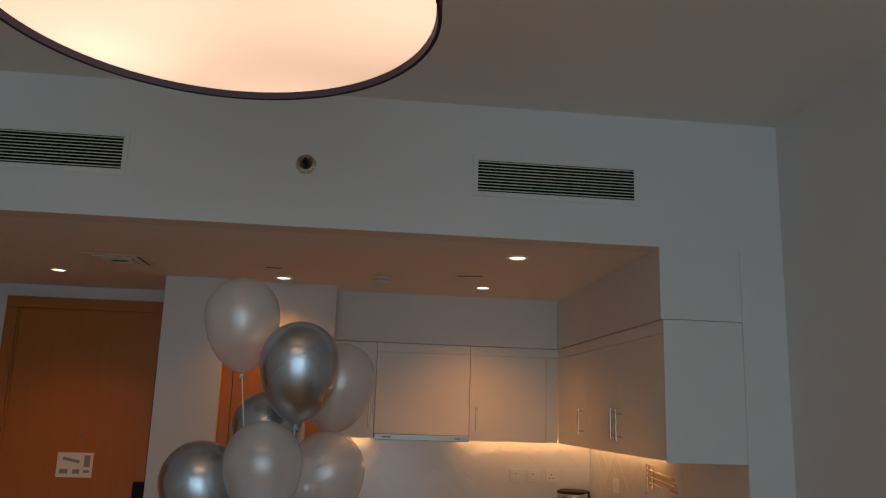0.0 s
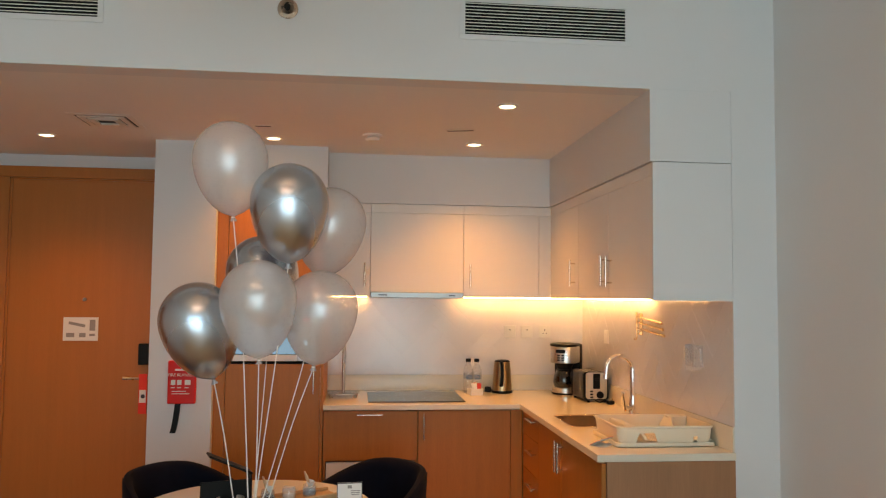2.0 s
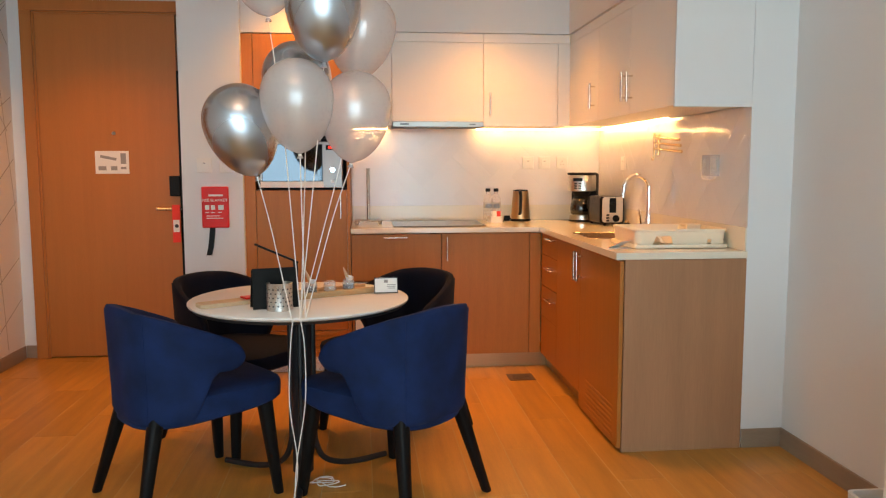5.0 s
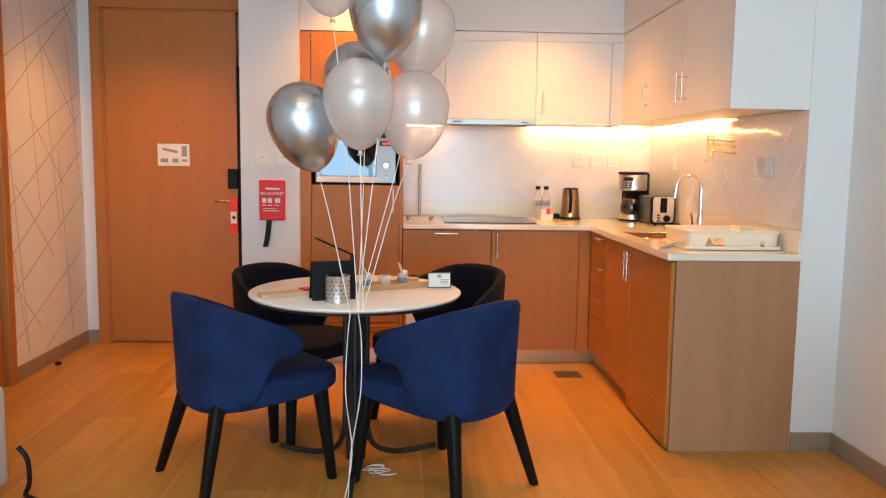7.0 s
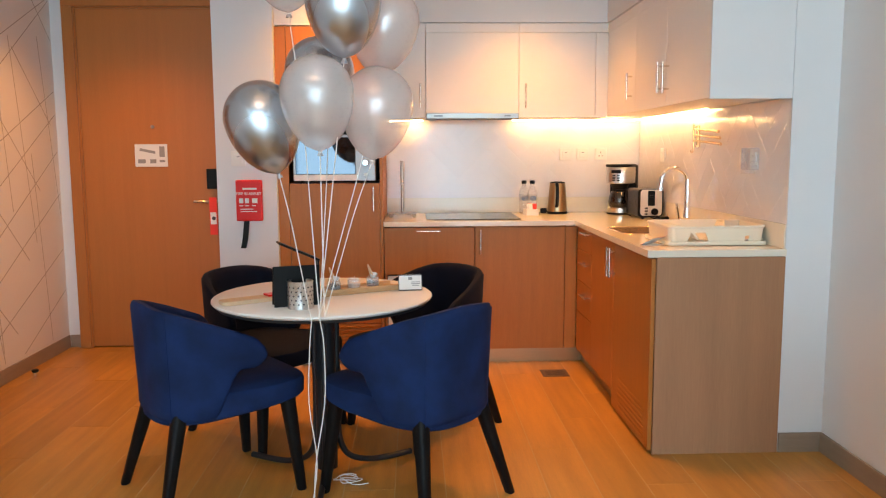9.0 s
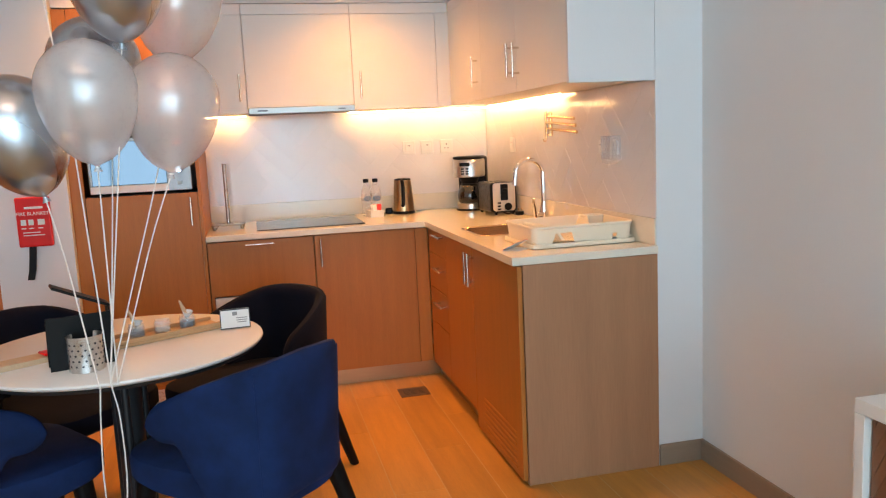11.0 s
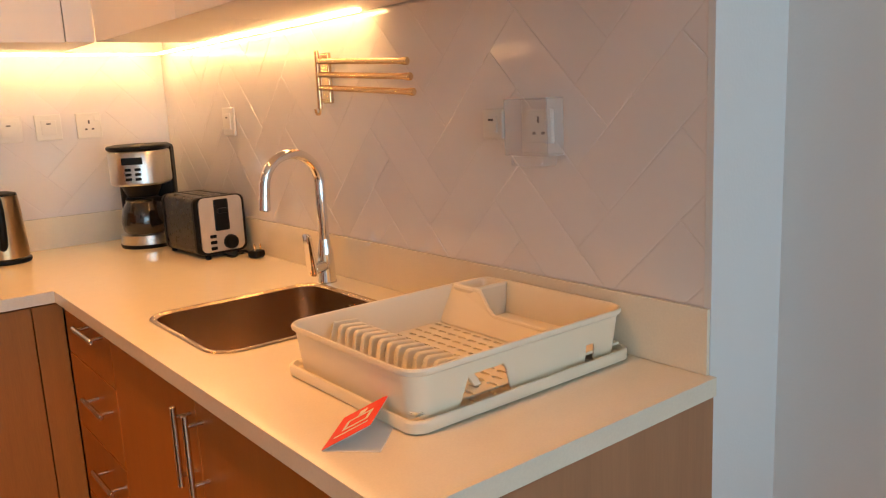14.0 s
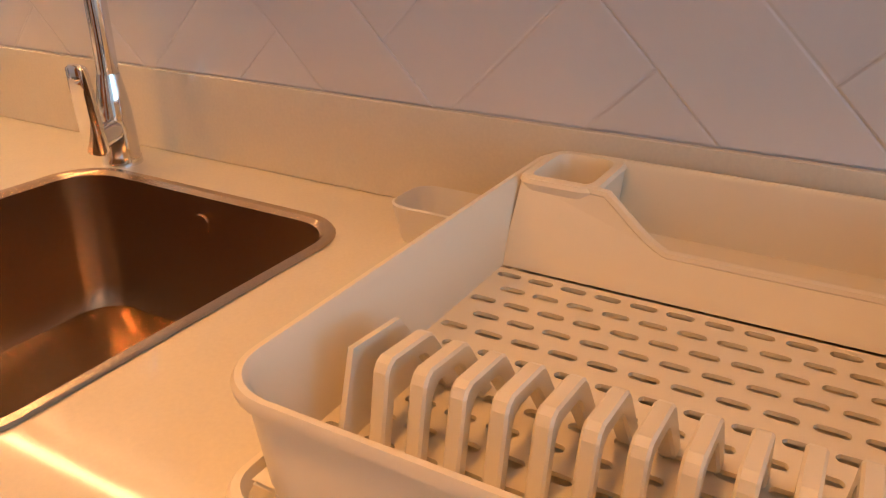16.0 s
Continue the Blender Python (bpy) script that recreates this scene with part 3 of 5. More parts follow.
for fx in (0.0, 0.43):
    part("foot", rod(0.02, 0, 0.0125, 14, 0.002, pose(fx, 0.1, 0)), BLACKPL, ov)

u = unit("base_cabinet", "brown laminate base cabinet with one door", BASE)
part("body", bx(0.505, 1.075, FY + 0.02, YB, 0.1, 0.868), WOOD, u)
d = part("door", bx(0.507, 1.062, FY, FY + 0.019, 0.095, 0.862, 0.0015), WOOD, u)
bar_handle(d, pose(0.538, FY, 0.770), 0.15)
part("filler", bx(1.065, FX - 0.001, FY + 0.001, FY + 0.019, 0.095, 0.862, 0.001), WOOD, u)
# sink run
u = unit("drawer_cabinet", "brown laminate cabinet with three drawers", BASE)
part("body", bx(FX + 0.02, XW, 4.536, FY + 0.019, 0.1, 0.868), WOOD, u)
for z0, z1 in ((0.735, 0.862), (0.54, 0.731), (0.345, 0.536), (0.095, 0.341)):
    d = part("drawer", bx(FX, FX + 0.019, 4.537, FY - 0.012, z0, z1, 0.0015), WOOD, u)
    if z0 > 0.3:
        bar_handle(d, pose(FX, 4.648, {0.735: 0.843, 0.54: 0.665, 0.345: 0.475}[z0], 0, 90, -90), 0.16)
u = unit("sink_cabinet", "brown laminate sink cabinet with one door", BASE)
part("body", merged(bx(FX + 0.02, FX + 0.04, 4.042, 4.534, 0.1, 0.868), bx(FX + 0.04, XW, 4.042, 4.060, 0.1, 0.868), bx(FX + 0.04, XW, 4.514, 4.534, 0.1, 0.868), bx(FX + 0.04, XW, 4.060, 4.514, 0.1, 0.12)), WOOD, u)
d = part("door", bx(FX, FX + 0.019, 4.042, 4.534, 0.095, 0.862, 0.0015), WOOD, u)
bar_handle(d, pose(FX, 4.066, 0.763, 0, 0, -90), 0.15)
u = unit("end_cabinet", "brown laminate end cabinet with louvred foot and side panel", BASE)
part("body", bx(FX + 0.02, XW, 3.432, 4.036, 0.0, 0.66), WOOD, u)
d = part("door", bx(FX, FX + 0.0185, 3.411, 4.039, 0.02, 0.862, 0.0015), WOOD, u)
bar_handle(d, pose(FX, 4.011, 0.763, 0, 0, -90), 0.15)
for i in range(7):
    part("louvre", moved(bx(-0.0012, 0.003, -0.22, 0.22, -0.003, 0.003, 0.0006, 1), pose(FX - 0.001, 3.70, 0.05 + i * 0.024, 0, 30)), WOOD, d)
part("side_panel", bx(FX + 0.0215, XW - 0.001, YE - 0.008, 3.430, 0.0, 0.868, 0.0015), DAYLITWOOD, u, "wood-grain side panel, greyed to stand for daylight on it")
kick = tagged(part("kickboard", merged(bx(-0.05, FX + 0.06, FY + 0.05, FY + 0.06, 0.0, 0.093), bx(FX + 0.05, FX + 0.06, 4.042, FY + 0.05, 0.0, 0.093)), BRONZE), "brushed metal kickboard under the base units", "kickboard", kind="structure")

# worktop with a sink cut-out
SX0, SX1, SY0, SY1 = 1.198, 1.621, 4.078, 4.478


wt = thing("worktop", (0, 0, 0), 0, "cream quartz worktop with upstand along the walls", "worktop")


def sinkfield():
    """Slab 1.118..1.715 x 4.00..4.56 with a rounded hole."""
    bm = bmesh.new()
    cx, cy = (SX0 + SX1) / 2, (SY0 + SY1) / 2
    hole = [(x + cx, y + cy) for x, y in rounded(SX1 - SX0 - 0.012, SY1 - SY0 - 0.012, 0.055, 7)]
    xa, xb, ya, yb = FX - 0.02, XW - 0.001, 4.00, 4.56
    corner = [(xb, yb), (xa, yb), (xa, ya), (xb, ya)]
    n = len(hole) // 4
    for z, up in ((0.90, True), (0.87, False)):
        hv = [bm.verts.new((x, y, z)) for x, y in hole]
        cv = [bm.verts.new((x, y, z)) for x, y in corner]
        for q in range(4):
            for i in range(n - 1):
                a, b = hv[q * n + i], hv[q * n + i + 1]
                bm.faces.new((a, b, cv[q]))
            a, b = hv[q * n + n - 1], hv[(q * n + n) % len(hv)]
            bm.faces.new((a, b, cv[(q + 1) % 4], cv[q]))
        if up:
            keep = (hv, cv)
    for i in range(len(hole)):
        j = (i + 1) % len(hole)
        bm.faces.new((keep[0][i], keep[0][j], hv[j], hv[i]))
    for i in (1,):
        bm.faces.new((keep[1][1], keep[1][2], cv[2], cv[1]))
    bmesh.ops.recalc_face_normals(bm, faces=bm.faces[:])
    return bm


part("slab", sinkfield(), QUARTZ, wt)
part("slab", bx(FX - 0.02, XW - 0.001, YE - 0.012, 4.00, 0.87, 0.90), QUARTZ, wt)
part("slab", bx(FX - 0.02, XW - 0.001, 4.56, YB - 0.001, 0.87, 0.90), QUARTZ, wt)
part("slab", bx(-0.056, FX - 0.02, FY - 0.02, YB - 0.001, 0.87, 0.90), QUARTZ, wt)
part("upstand", bx(-0.056, XW - 0.009, YB - 0.012, YB - 0.001, 0.9005, 1.005, 0.001), QUARTZ, wt)
part("upstand", bx(XW - 0.008, XW - 0.0005, YE + 0.001, YB - 0.001, 0.9005, 1.005, 0.001), QUARTZ, wt)

# sink and tap
cx, cy = (SX0 + SX1) / 2, (SY0 + SY1) / 2
snk = thing("sink", (cx, cy, 0.9), 0, "undermounted brushed steel kitchen sink", "sink")
W, D = SX1 - SX0, SY1 - SY0


def ringat(w, d, r, z):
    return [(x, y, z) for x, y in rounded(w, d, r, 8)]


part("rim", loft([ringat(W + 0.004, D + 0.004, 0.062, 0.001), ringat(W, D, 0.06, 0.0035), ringat(W - 0.016, D - 0.016, 0.054, 0.0035), ringat(W - 0.026, D - 0.026, 0.05, -0.001)], False, False), SINKRIM, snk, "steel rim, coloured lighter than the bowl", True)
part("bowl", loft([ringat(W - 0.026, D - 0.026, 0.05, -0.001), ringat(W - 0.035, D - 0.035, 0.05, -0.14), ringat(W - 0.06, D - 0.06, 0.045, -0.165), ringat(W - 0.13, D - 0.13, 0.03, -0.172), ringat(0.09, 0.09, 0.044, -0.176)], False, True), SINKREFLECT, snk, "", True)
part("drain", lathe([(0, -0.172), (0.03, -0.172), (0.042, -0.1705), (0.045, -0.175)], 28), CHROME, snk, "chrome sink drain", True)
part("overflow", rod(0.011, 0.0, 0.005, 20, 0.0015, pose(W / 2 - 0.015, 0.0, -0.030, 0, -90)), SINKREFLECT, snk, "small overflow plate")
tap = thing("kitchen_tap", (1.648, 4.452, 0.90), 3, "chrome swan-neck kitchen tap with side lever", "tap")
part("base", lathe([(0, 0), (0.024, 0), (0.024, 0.004), (0.022, 0.012), (0.021, 0.045), (0.019, 0.075), (0.0135, 0.11), (0, 0.11)], 32), CHROME, tap, "", True)
neck = [(0, 0, 0.10), (0, 0, 0.16), (-0.001, 0, 0.22)] + [(-0.076 + 0.075 * math.cos(a), 0, 0.250 + 0.075 * math.sin(a)) for a in [radians(5 + 165 * i / 14) for i in range(15)]] + [(-0.152, 0, 0.243), (-0.154, 0, 0.228)]
part("spout", tube(smoothline(neck, 3), 0.0125, 20), CHROME, tap, "", True)
part("aerator", moved(rod(0.0135, -0.028, 0.003, 20, 0.002), pose(-0.154, 0, 0.227, 0, 4)), CHROME, tap, "", True)
part("lever_boss", rod(0.014, 0.0, 0.066, 20, 0.003, pose(0, 0.0, 0.045, 90, 0, -64)), CHROME, tap, "", True)
part("lever", loft([[(x * s - 0.060 - (z - 0.05) * 0.16, y * s - 0.030 - (z - 0.05) * 0.1, z) for x, y in rounded(0.015, 0.034, 0.007, 3)] for z, s in ((0.03, 0.7), (0.036, 1.0), (0.1, 0.9), (0.132, 0.8), (0.136, 0.5))]), CHROME, tap, "", True)

# hob and hood
hob = thing("hob", (0, 0, 0.9), 0, "black glass induction hob set in the worktop", "hob")
part("glass", bx(0.208, 0.80, 5.02, 5.525, 0.0002, 0.006, 0.002), BLACKGLASS, hob)
for hx, hy, r in ((0.36, 5.15, 0.075), (0.36, 5.39, 0.095), (0.65, 5.15, 0.095), (0.65, 5.39, 0.075)):
    part("zone_mark", lathe([(r, 0.0062), (r + 0.002, 0.0062), (r + 0.002, 0.0064), (r, 0.0064), (r, 0.0062)], 40, pose(hx, hy, 0)), PLASTICGREY, hob)
hood = thing("cooker_hood", (0.508, UY, 1.531), 0, "slim brushed steel telescopic cooker hood", "cooker hood")
part("visor", bx(-0.293, 0.293, -0.012, 0.02, 0.0, 0.036, 0.003), GREYSTEEL, hood)
part("body", bx(-0.29, 0.29, 0.021, 0.30, 0.004, 0.034, 0.002), PLASTICGREY, hood)
part("badge", bx(-0.245, -0.19, -0.0132, -0.0122, 0.014, 0.022), DARKINK, hood, "small dark maker's mark")
part("button", bx(0.20, 0.24, -0.0132, -0.0122, 0.014, 0.02), DARKINK, hood)

# wall units
def wall_unit(name, label, body, doors):
    w = unit(name, label, WALLU)
    part("body", body, WHITEDOOR, w)
    for b, hm in doors:
        dd = part("door", b, WHITEDOOR, w)
        if hm:
            bar_handle(dd, hm, 0.15)
    return w


w = wall_unit("wall_cabinet", "narrow white lacquered wall cabinet", bx(-0.054, 0.209, UY + 0.019, YB, UB, 2.12), [(bx(-0.053, 0.2095, UY, UY + 0.018, UB - 0.002, UT, 0.0015), pose(0.177, UY, 1.675))])
part("top_rail", bx(-0.053, 0.2095, UY + 0.002, UY + 0.018, UT + 0.002, 2.122, 0.001), WHITEDOOR, w)
w = wall_unit("wall_cabinet", "white lacquered wall cabinet above the cooker hood", bx(0.212, 0.798, UY + 0.019, YB, 1.571, 2.12), [(bx(0.2125, 0.7985, UY, UY + 0.018, 1.568, UT, 0.0015), None)])
part("top_rail", bx(0.2125, 0.7985, UY + 0.002, UY + 0.018, UT + 0.002, 2.122, 0.001), WHITEDOOR, w)
w = wall_unit("wall_cabinet", "white lacquered wall cabinet with one door", bx(0.801, UX, UY + 0.019, YB, UB, 2.12), [(bx(0.8015, 1.287, UY, UY + 0.018, UB - 0.002, UT, 0.0015), pose(0.841, UY, 1.673))])
part("top_rail", bx(0.8015, UX - 0.001, UY + 0.002, UY + 0.018, UT + 0.002, 2.122, 0.001), WHITEDOOR, w)
part("filler", bx(1.290, UX - 0.001, UY + 0.001, UY + 0.018, UB, UT, 0.001), WHITEDOOR, w)
w = wall_unit("wall_cabinet", "white lacquered corner wall cabinet", bx(UX + 0.019, XW, 4.543, UY, UB, 2.12), [(bx(UX, UX + 0.018, 4.543, 5.118, UB - 0.002, UT, 0.0015), pose(UX, 4.614, 1.684, 0, 0, -90))])
part("top_rail", bx(UX + 0.002, UX + 0.018, 4.543, UY, UT + 0.002, 2.122, 0.001), WHITEDOOR, w)
part("filler", bx(UX + 0.001, UX + 0.018, 5.12, UY - 0.001, UB, UT, 0.001), WHITEDOOR, w)
w = wall_unit("wall_cabinet", "white lacquered wall cabinet above the sink with two doors", bx(UX + 0.019, XW, 3.434, 4.541, UB, 2.12), [(bx(UX, UX + 0.018, 4.0085, 4.5405, UB - 0.002, UT, 0.0015), pose(UX, 4.048, 1.679, 0, 0, -90)), (bx(UX, UX + 0.018, 3.434, 4.0055, UB - 0.002, UT, 0.0015), pose(UX, 3.967, 1.672, 0, 0, -90))])
part("top_rail", bx(UX + 0.002, UX + 0.018, 3.434, 4.541, UT + 0.002, 2.122, 0.001), WHITEDOOR, w)
part("end_panel", bx(UX - 0.002, XW - 0.001, YE + 0.0005, 3.432, UB - 0.008, 2.122, 0.001), PAINT, w, "painted end panel flush with the wall")
# LED strips under the wall units
for nm, b in (("led_strip", bx(XW - 0.040, XW - 0.030, 4.28, YB - 0.065, UB - 0.007, UB - 0.001)), ("led_strip", bx(0.815, XW - 0.042, YB - 0.060, YB - 0.050, UB - 0.007, UB - 0.001)), ("led_strip", bx(-0.03, 0.195, YB - 0.060, YB - 0.050, UB - 0.007, UB - 0.001))):
    tagged(part(nm, b, LEDGLOW), "glowing warm LED strip under the wall cabinets", "light strip", "LED strips")

# tall unit with microwave
u = unit("tall_cabinet", "tall brown laminate cabinet housing a microwave", BASE)
x0, x1 = -0.689, -0.058
part("side", bx(x0, x0 + 0.018, FY + 0.02, YB, 0.0, 2.065), WOOD, u)
part("side", bx(x1 - 0.018, x1, FY + 0.001, YB, 0.0, 2.065), WOOD, u)
part("stile", bx(x0, -0.625, FY + 0.001, FY + 0.019, 0.095, 2.065, 0.001), WOOD, u)
d = part("door", bx(-0.622, x1 - 0.0195, FY, FY + 0.019, 1.485, 2.065, 0.0015), WOOD, u)
d = part("door", bx(-0.622, x1 - 0.0195, FY, FY + 0.019, 0.27, 1.135, 0.0015), WOOD, u)
bar_handle(d, pose(-0.115, FY, 1.04), 0.15)
d = part("grille", bx(-0.622, x1 - 0.0195, FY + 0.004, FY + 0.019, 0.10, 0.266, 0.001), WOOD, u)
for i in range(6):
    part("louvre", moved(bx(-0.22, 0.22, -0.004, 0.004, -0.006, 0.006, 0.001, 1), pose(-0.35, FY + 0.001, 0.125 + i * 0.024, 30)), WOOD, d)
part("shelf", bx(-0.622, x1 - 0.019, FY + 0.02, YB, 1.115, 1.139), BLACKPL, u)
part("shelf", bx(-0.622, x1 - 0.019, FY + 0.02, YB, 1.484, 1.50), BLACKPL, u)
part("back", bx(-0.67, x1 - 0.019, 5.45, 5.47, 1.14, 1.483), BLACKPL, u)
part("kick", bx(x0 + 0.02, x1 - 0.019, FY + 0.05, FY + 0.06, 0, 0.093), STEEL, u)
mw = thing("microwave", (-0.352, FY + 0.03, 1.14), 0, "silver microwave oven with dark mirror door", "microwave")
part("body", bx(-0.245, 0.245, 0.012, 0.36, 0.012, 0.285, 0.004), PLASTICGREY, mw)
part("front", bx(-0.25, 0.25, 0.0, 0.0115, 0.01, 0.29, 0.004), GREYPANEL, mw)
part("window", bx(-0.235, 0.13, -0.006, -0.0005, 0.05, 0.275, 0.003), MIRRORGLASS, mw, "dark mirror glass door")
part("trim", bx(-0.245, 0.135, -0.008, -0.0005, 0.012, 0.048, 0.002), WHITEPL, mw, "white lower door trim")
part("display", bx(0.15, 0.23, -0.003, -0.0003, 0.24, 0.27), BLACKGLASS, mw)
part("digits", bx(0.165, 0.212, -0.004, -0.0031, 0.249, 0.262), REDGLOW, mw, "red clock digits")
part("button", bx(0.178, 0.202, -0.004, -0.0005, 0.04, 0.058, 0.003), WHITEPL, mw, "square white button")
for z in (0.12,):
    part("dial", lathe([(0, 0.026), (0.016, 0.026), (0.02, 0.02), (0.022, 0.0)], 28, pose(0.19, 0, z, 90)), CHROME, mw, "round silver dial", True)
for i in range(4):
    part("foot", rod(0.01, 0, 0.012, 12, 0, pose((-0.2, 0.2)[i % 2], (0.05, 0.3)[i // 2], 0)), BLACKPL, mw)

# ---- wall plates ----


def plate(name, m, w, h, label, category, kind="switch", group="wall plates"):
    """Plate whose face looks along local -y."""
    p = thing(name, (0, 0, 0), 0, label, category, group)
    p.matrix_world = m
    part("faceplate", bx(-w / 2, w / 2, -0.009, -0.0005, -h / 2, h / 2, 0.003), WHITEPL, p)
    if kind == "switch":
        part("rocker", bx(-w * 0.28, w * 0.28, -0.0125, -0.009, -h * 0.28, h * 0.28, 0.0015), WHITEPL, p)
        part("mark", bx(-0.007, 0.007, -0.0131, -0.0126, h * 0.12, h * 0.12 + 0.004), DARKINK, p)
    else:
        for x, z, a, b in ((0, 0.012, 0.0025, 0.006), (-0.011, -0.012, 0.004, 0.0025), (0.011, -0.012, 0.004, 0.0025)):
            part("pin_hole", bx(x - a, x + a, -0.0096, -0.0088, z - b, z + b), DARKINK, p)
        part("rocker", bx(0.018, 0.032, -0.012, -0.009, 0.015, 0.032, 0.001), WHITEPL, p)
    return p


for x, k in ((1.195, "switch"), (1.315, "switch"), (1.443, "socket")):
    plate("light_switch" if k == "switch" else "wall_socket", pose(x, YB - 0.001, 1.304), 0.082, 0.086, "square white " + ("fused switch" if k == "switch" else "power socket") + " on the tiled wall", k, k)
plate("light_switch", pose(XW - 0.001, 5.098, 1.298, 0, 0, -90), 0.082, 0.086, "square white switch on the tiled wall", "switch")
plate("light_switch", pose(XW - 0.001, 3.882, 1.284, 0, 0, -90), 0.056, 0.056, "square white appliance switch on the tiled wall", "switch")
plate("light_switch", pose(-0.912, 4.899, 1.288), 0.088, 0.088, "square white light switch on the column", "switch")
plate("light_switch", pose(-0.782, 4.899, 1.288), 0.088, 0.088, "square white light switch on the column", "switch")
sk = plate("wall_socket", pose(XW - 0.001, 3.760, 1.280, 0, 0, -90), 0.064, 0.060, "white power socket under a clear splash cover", "socket", "socket")
for box in ((-0.053, 0.053, -0.043, -0.040, -0.050, 0.050), (-0.053, -0.050, -0.040, -0.001, -0.050, 0.050), (0.050, 0.053, -0.040, -0.001, -0.050, 0.050), (-0.050, 0.050, -0.040, -0.001, 0.047, 0.050), (-0.050, 0.050, -0.040, -0.001, -0.050, -0.047)):
    part("cover_panel", bx(*box), CLEAR, sk, "clear plastic splash cover")
part("cover_lip", bx(-0.030, 0.048, -0.052, -0.012, -0.068, -0.051, 0.004), CLEAR, sk, "clear plastic lip")

# towel rail
tr = thing("towel_rail", (XW - 0.001, 4.487, 1.40), 0, "three-arm swivel towel rail on the tiled wall", "towel rail")
part("bracket", bx(-0.012, 0.0, -0.018, 0.018, -0.062, 0.06, 0.003), BRASS, tr)
part("pivot", rod(0.006, -0.075, 0.066, 16, 0.002, pose(-0.03, 0, 0)), BRASS, tr, "", True)
part("pivot_arm", merged(bx(-0.032, -0.011, -0.004, 0.004, 0.045, 0.053), bx(-0.032, -0.011, -0.004, 0.004, -0.058, -0.05)), BRASS, tr)
part("hook", tube(smoothline([(-0.03, 0, -0.056), (-0.034, -0.004, -0.084), (-0.044, -0.006, -0.086), (-0.048, -0.006, -0.074)], 4), 0.003, 8), BRASS, tr, "", True)
for z, a in ((0.040, 2), (0.0085, 1), (-0.023, 0)):
    arm = part("arm", rod(0.0068, 0.008, 0.375, 16, 0.002, pose(-0.03, 0, z, 93.5, 0, -a)), BRASS, tr, "", True)
    part("end_cap", rod(0.0085, 0.375, 0.392, 16, 0.003, pose(-0.03, 0, z, 93.5, 0, -a)), BRASS, tr, "", True)

# ---- dining group ----
TX, TY = -0.236, 3.268
tbl = thing("dining_table", (TX, TY, 0), 0, "round white-topped dining table on a black pedestal", "table")
part("tabletop", lathe([(0, 0.732), (0.416, 0.732), (0.432, 0.738), (0.436, 0.744), (0.435, 0.749), (0.431, 0.752), (0, 0.752)], 96), MARBLE, tbl, "white stone-look top", True)
part("rim", lathe([(0, 0.716), (0.388, 0.716), (0.416, 0.722), (0.420, 0.7315), (0, 0.7315)], 72), BLACKMETAL, tbl, "black under-rim", True)
part("column", rod(0.042, 0.03, 0.716, 28, 0.002), BLACKMETAL, tbl, "", True)
for a in (31, 150, 270):
    c, s = math.cos(radians(a)), math.sin(radians(a))
    pts = smoothline([(c * 0.052, s * 0.052, 0.70), (c * 0.052, s * 0.052, 0.24), (c * 0.062, s * 0.062, 0.13), (c * 0.10, s * 0.10, 0.062), (c * 0.18, s * 0.18, 0.026), (c * 0.27, s * 0.27, 0.014), (c * 0.40, s * 0.40, 0.013)], 5)
    part("leg", tube(pts, 0.0125, 10), BLACKMETAL, tbl, "", True)


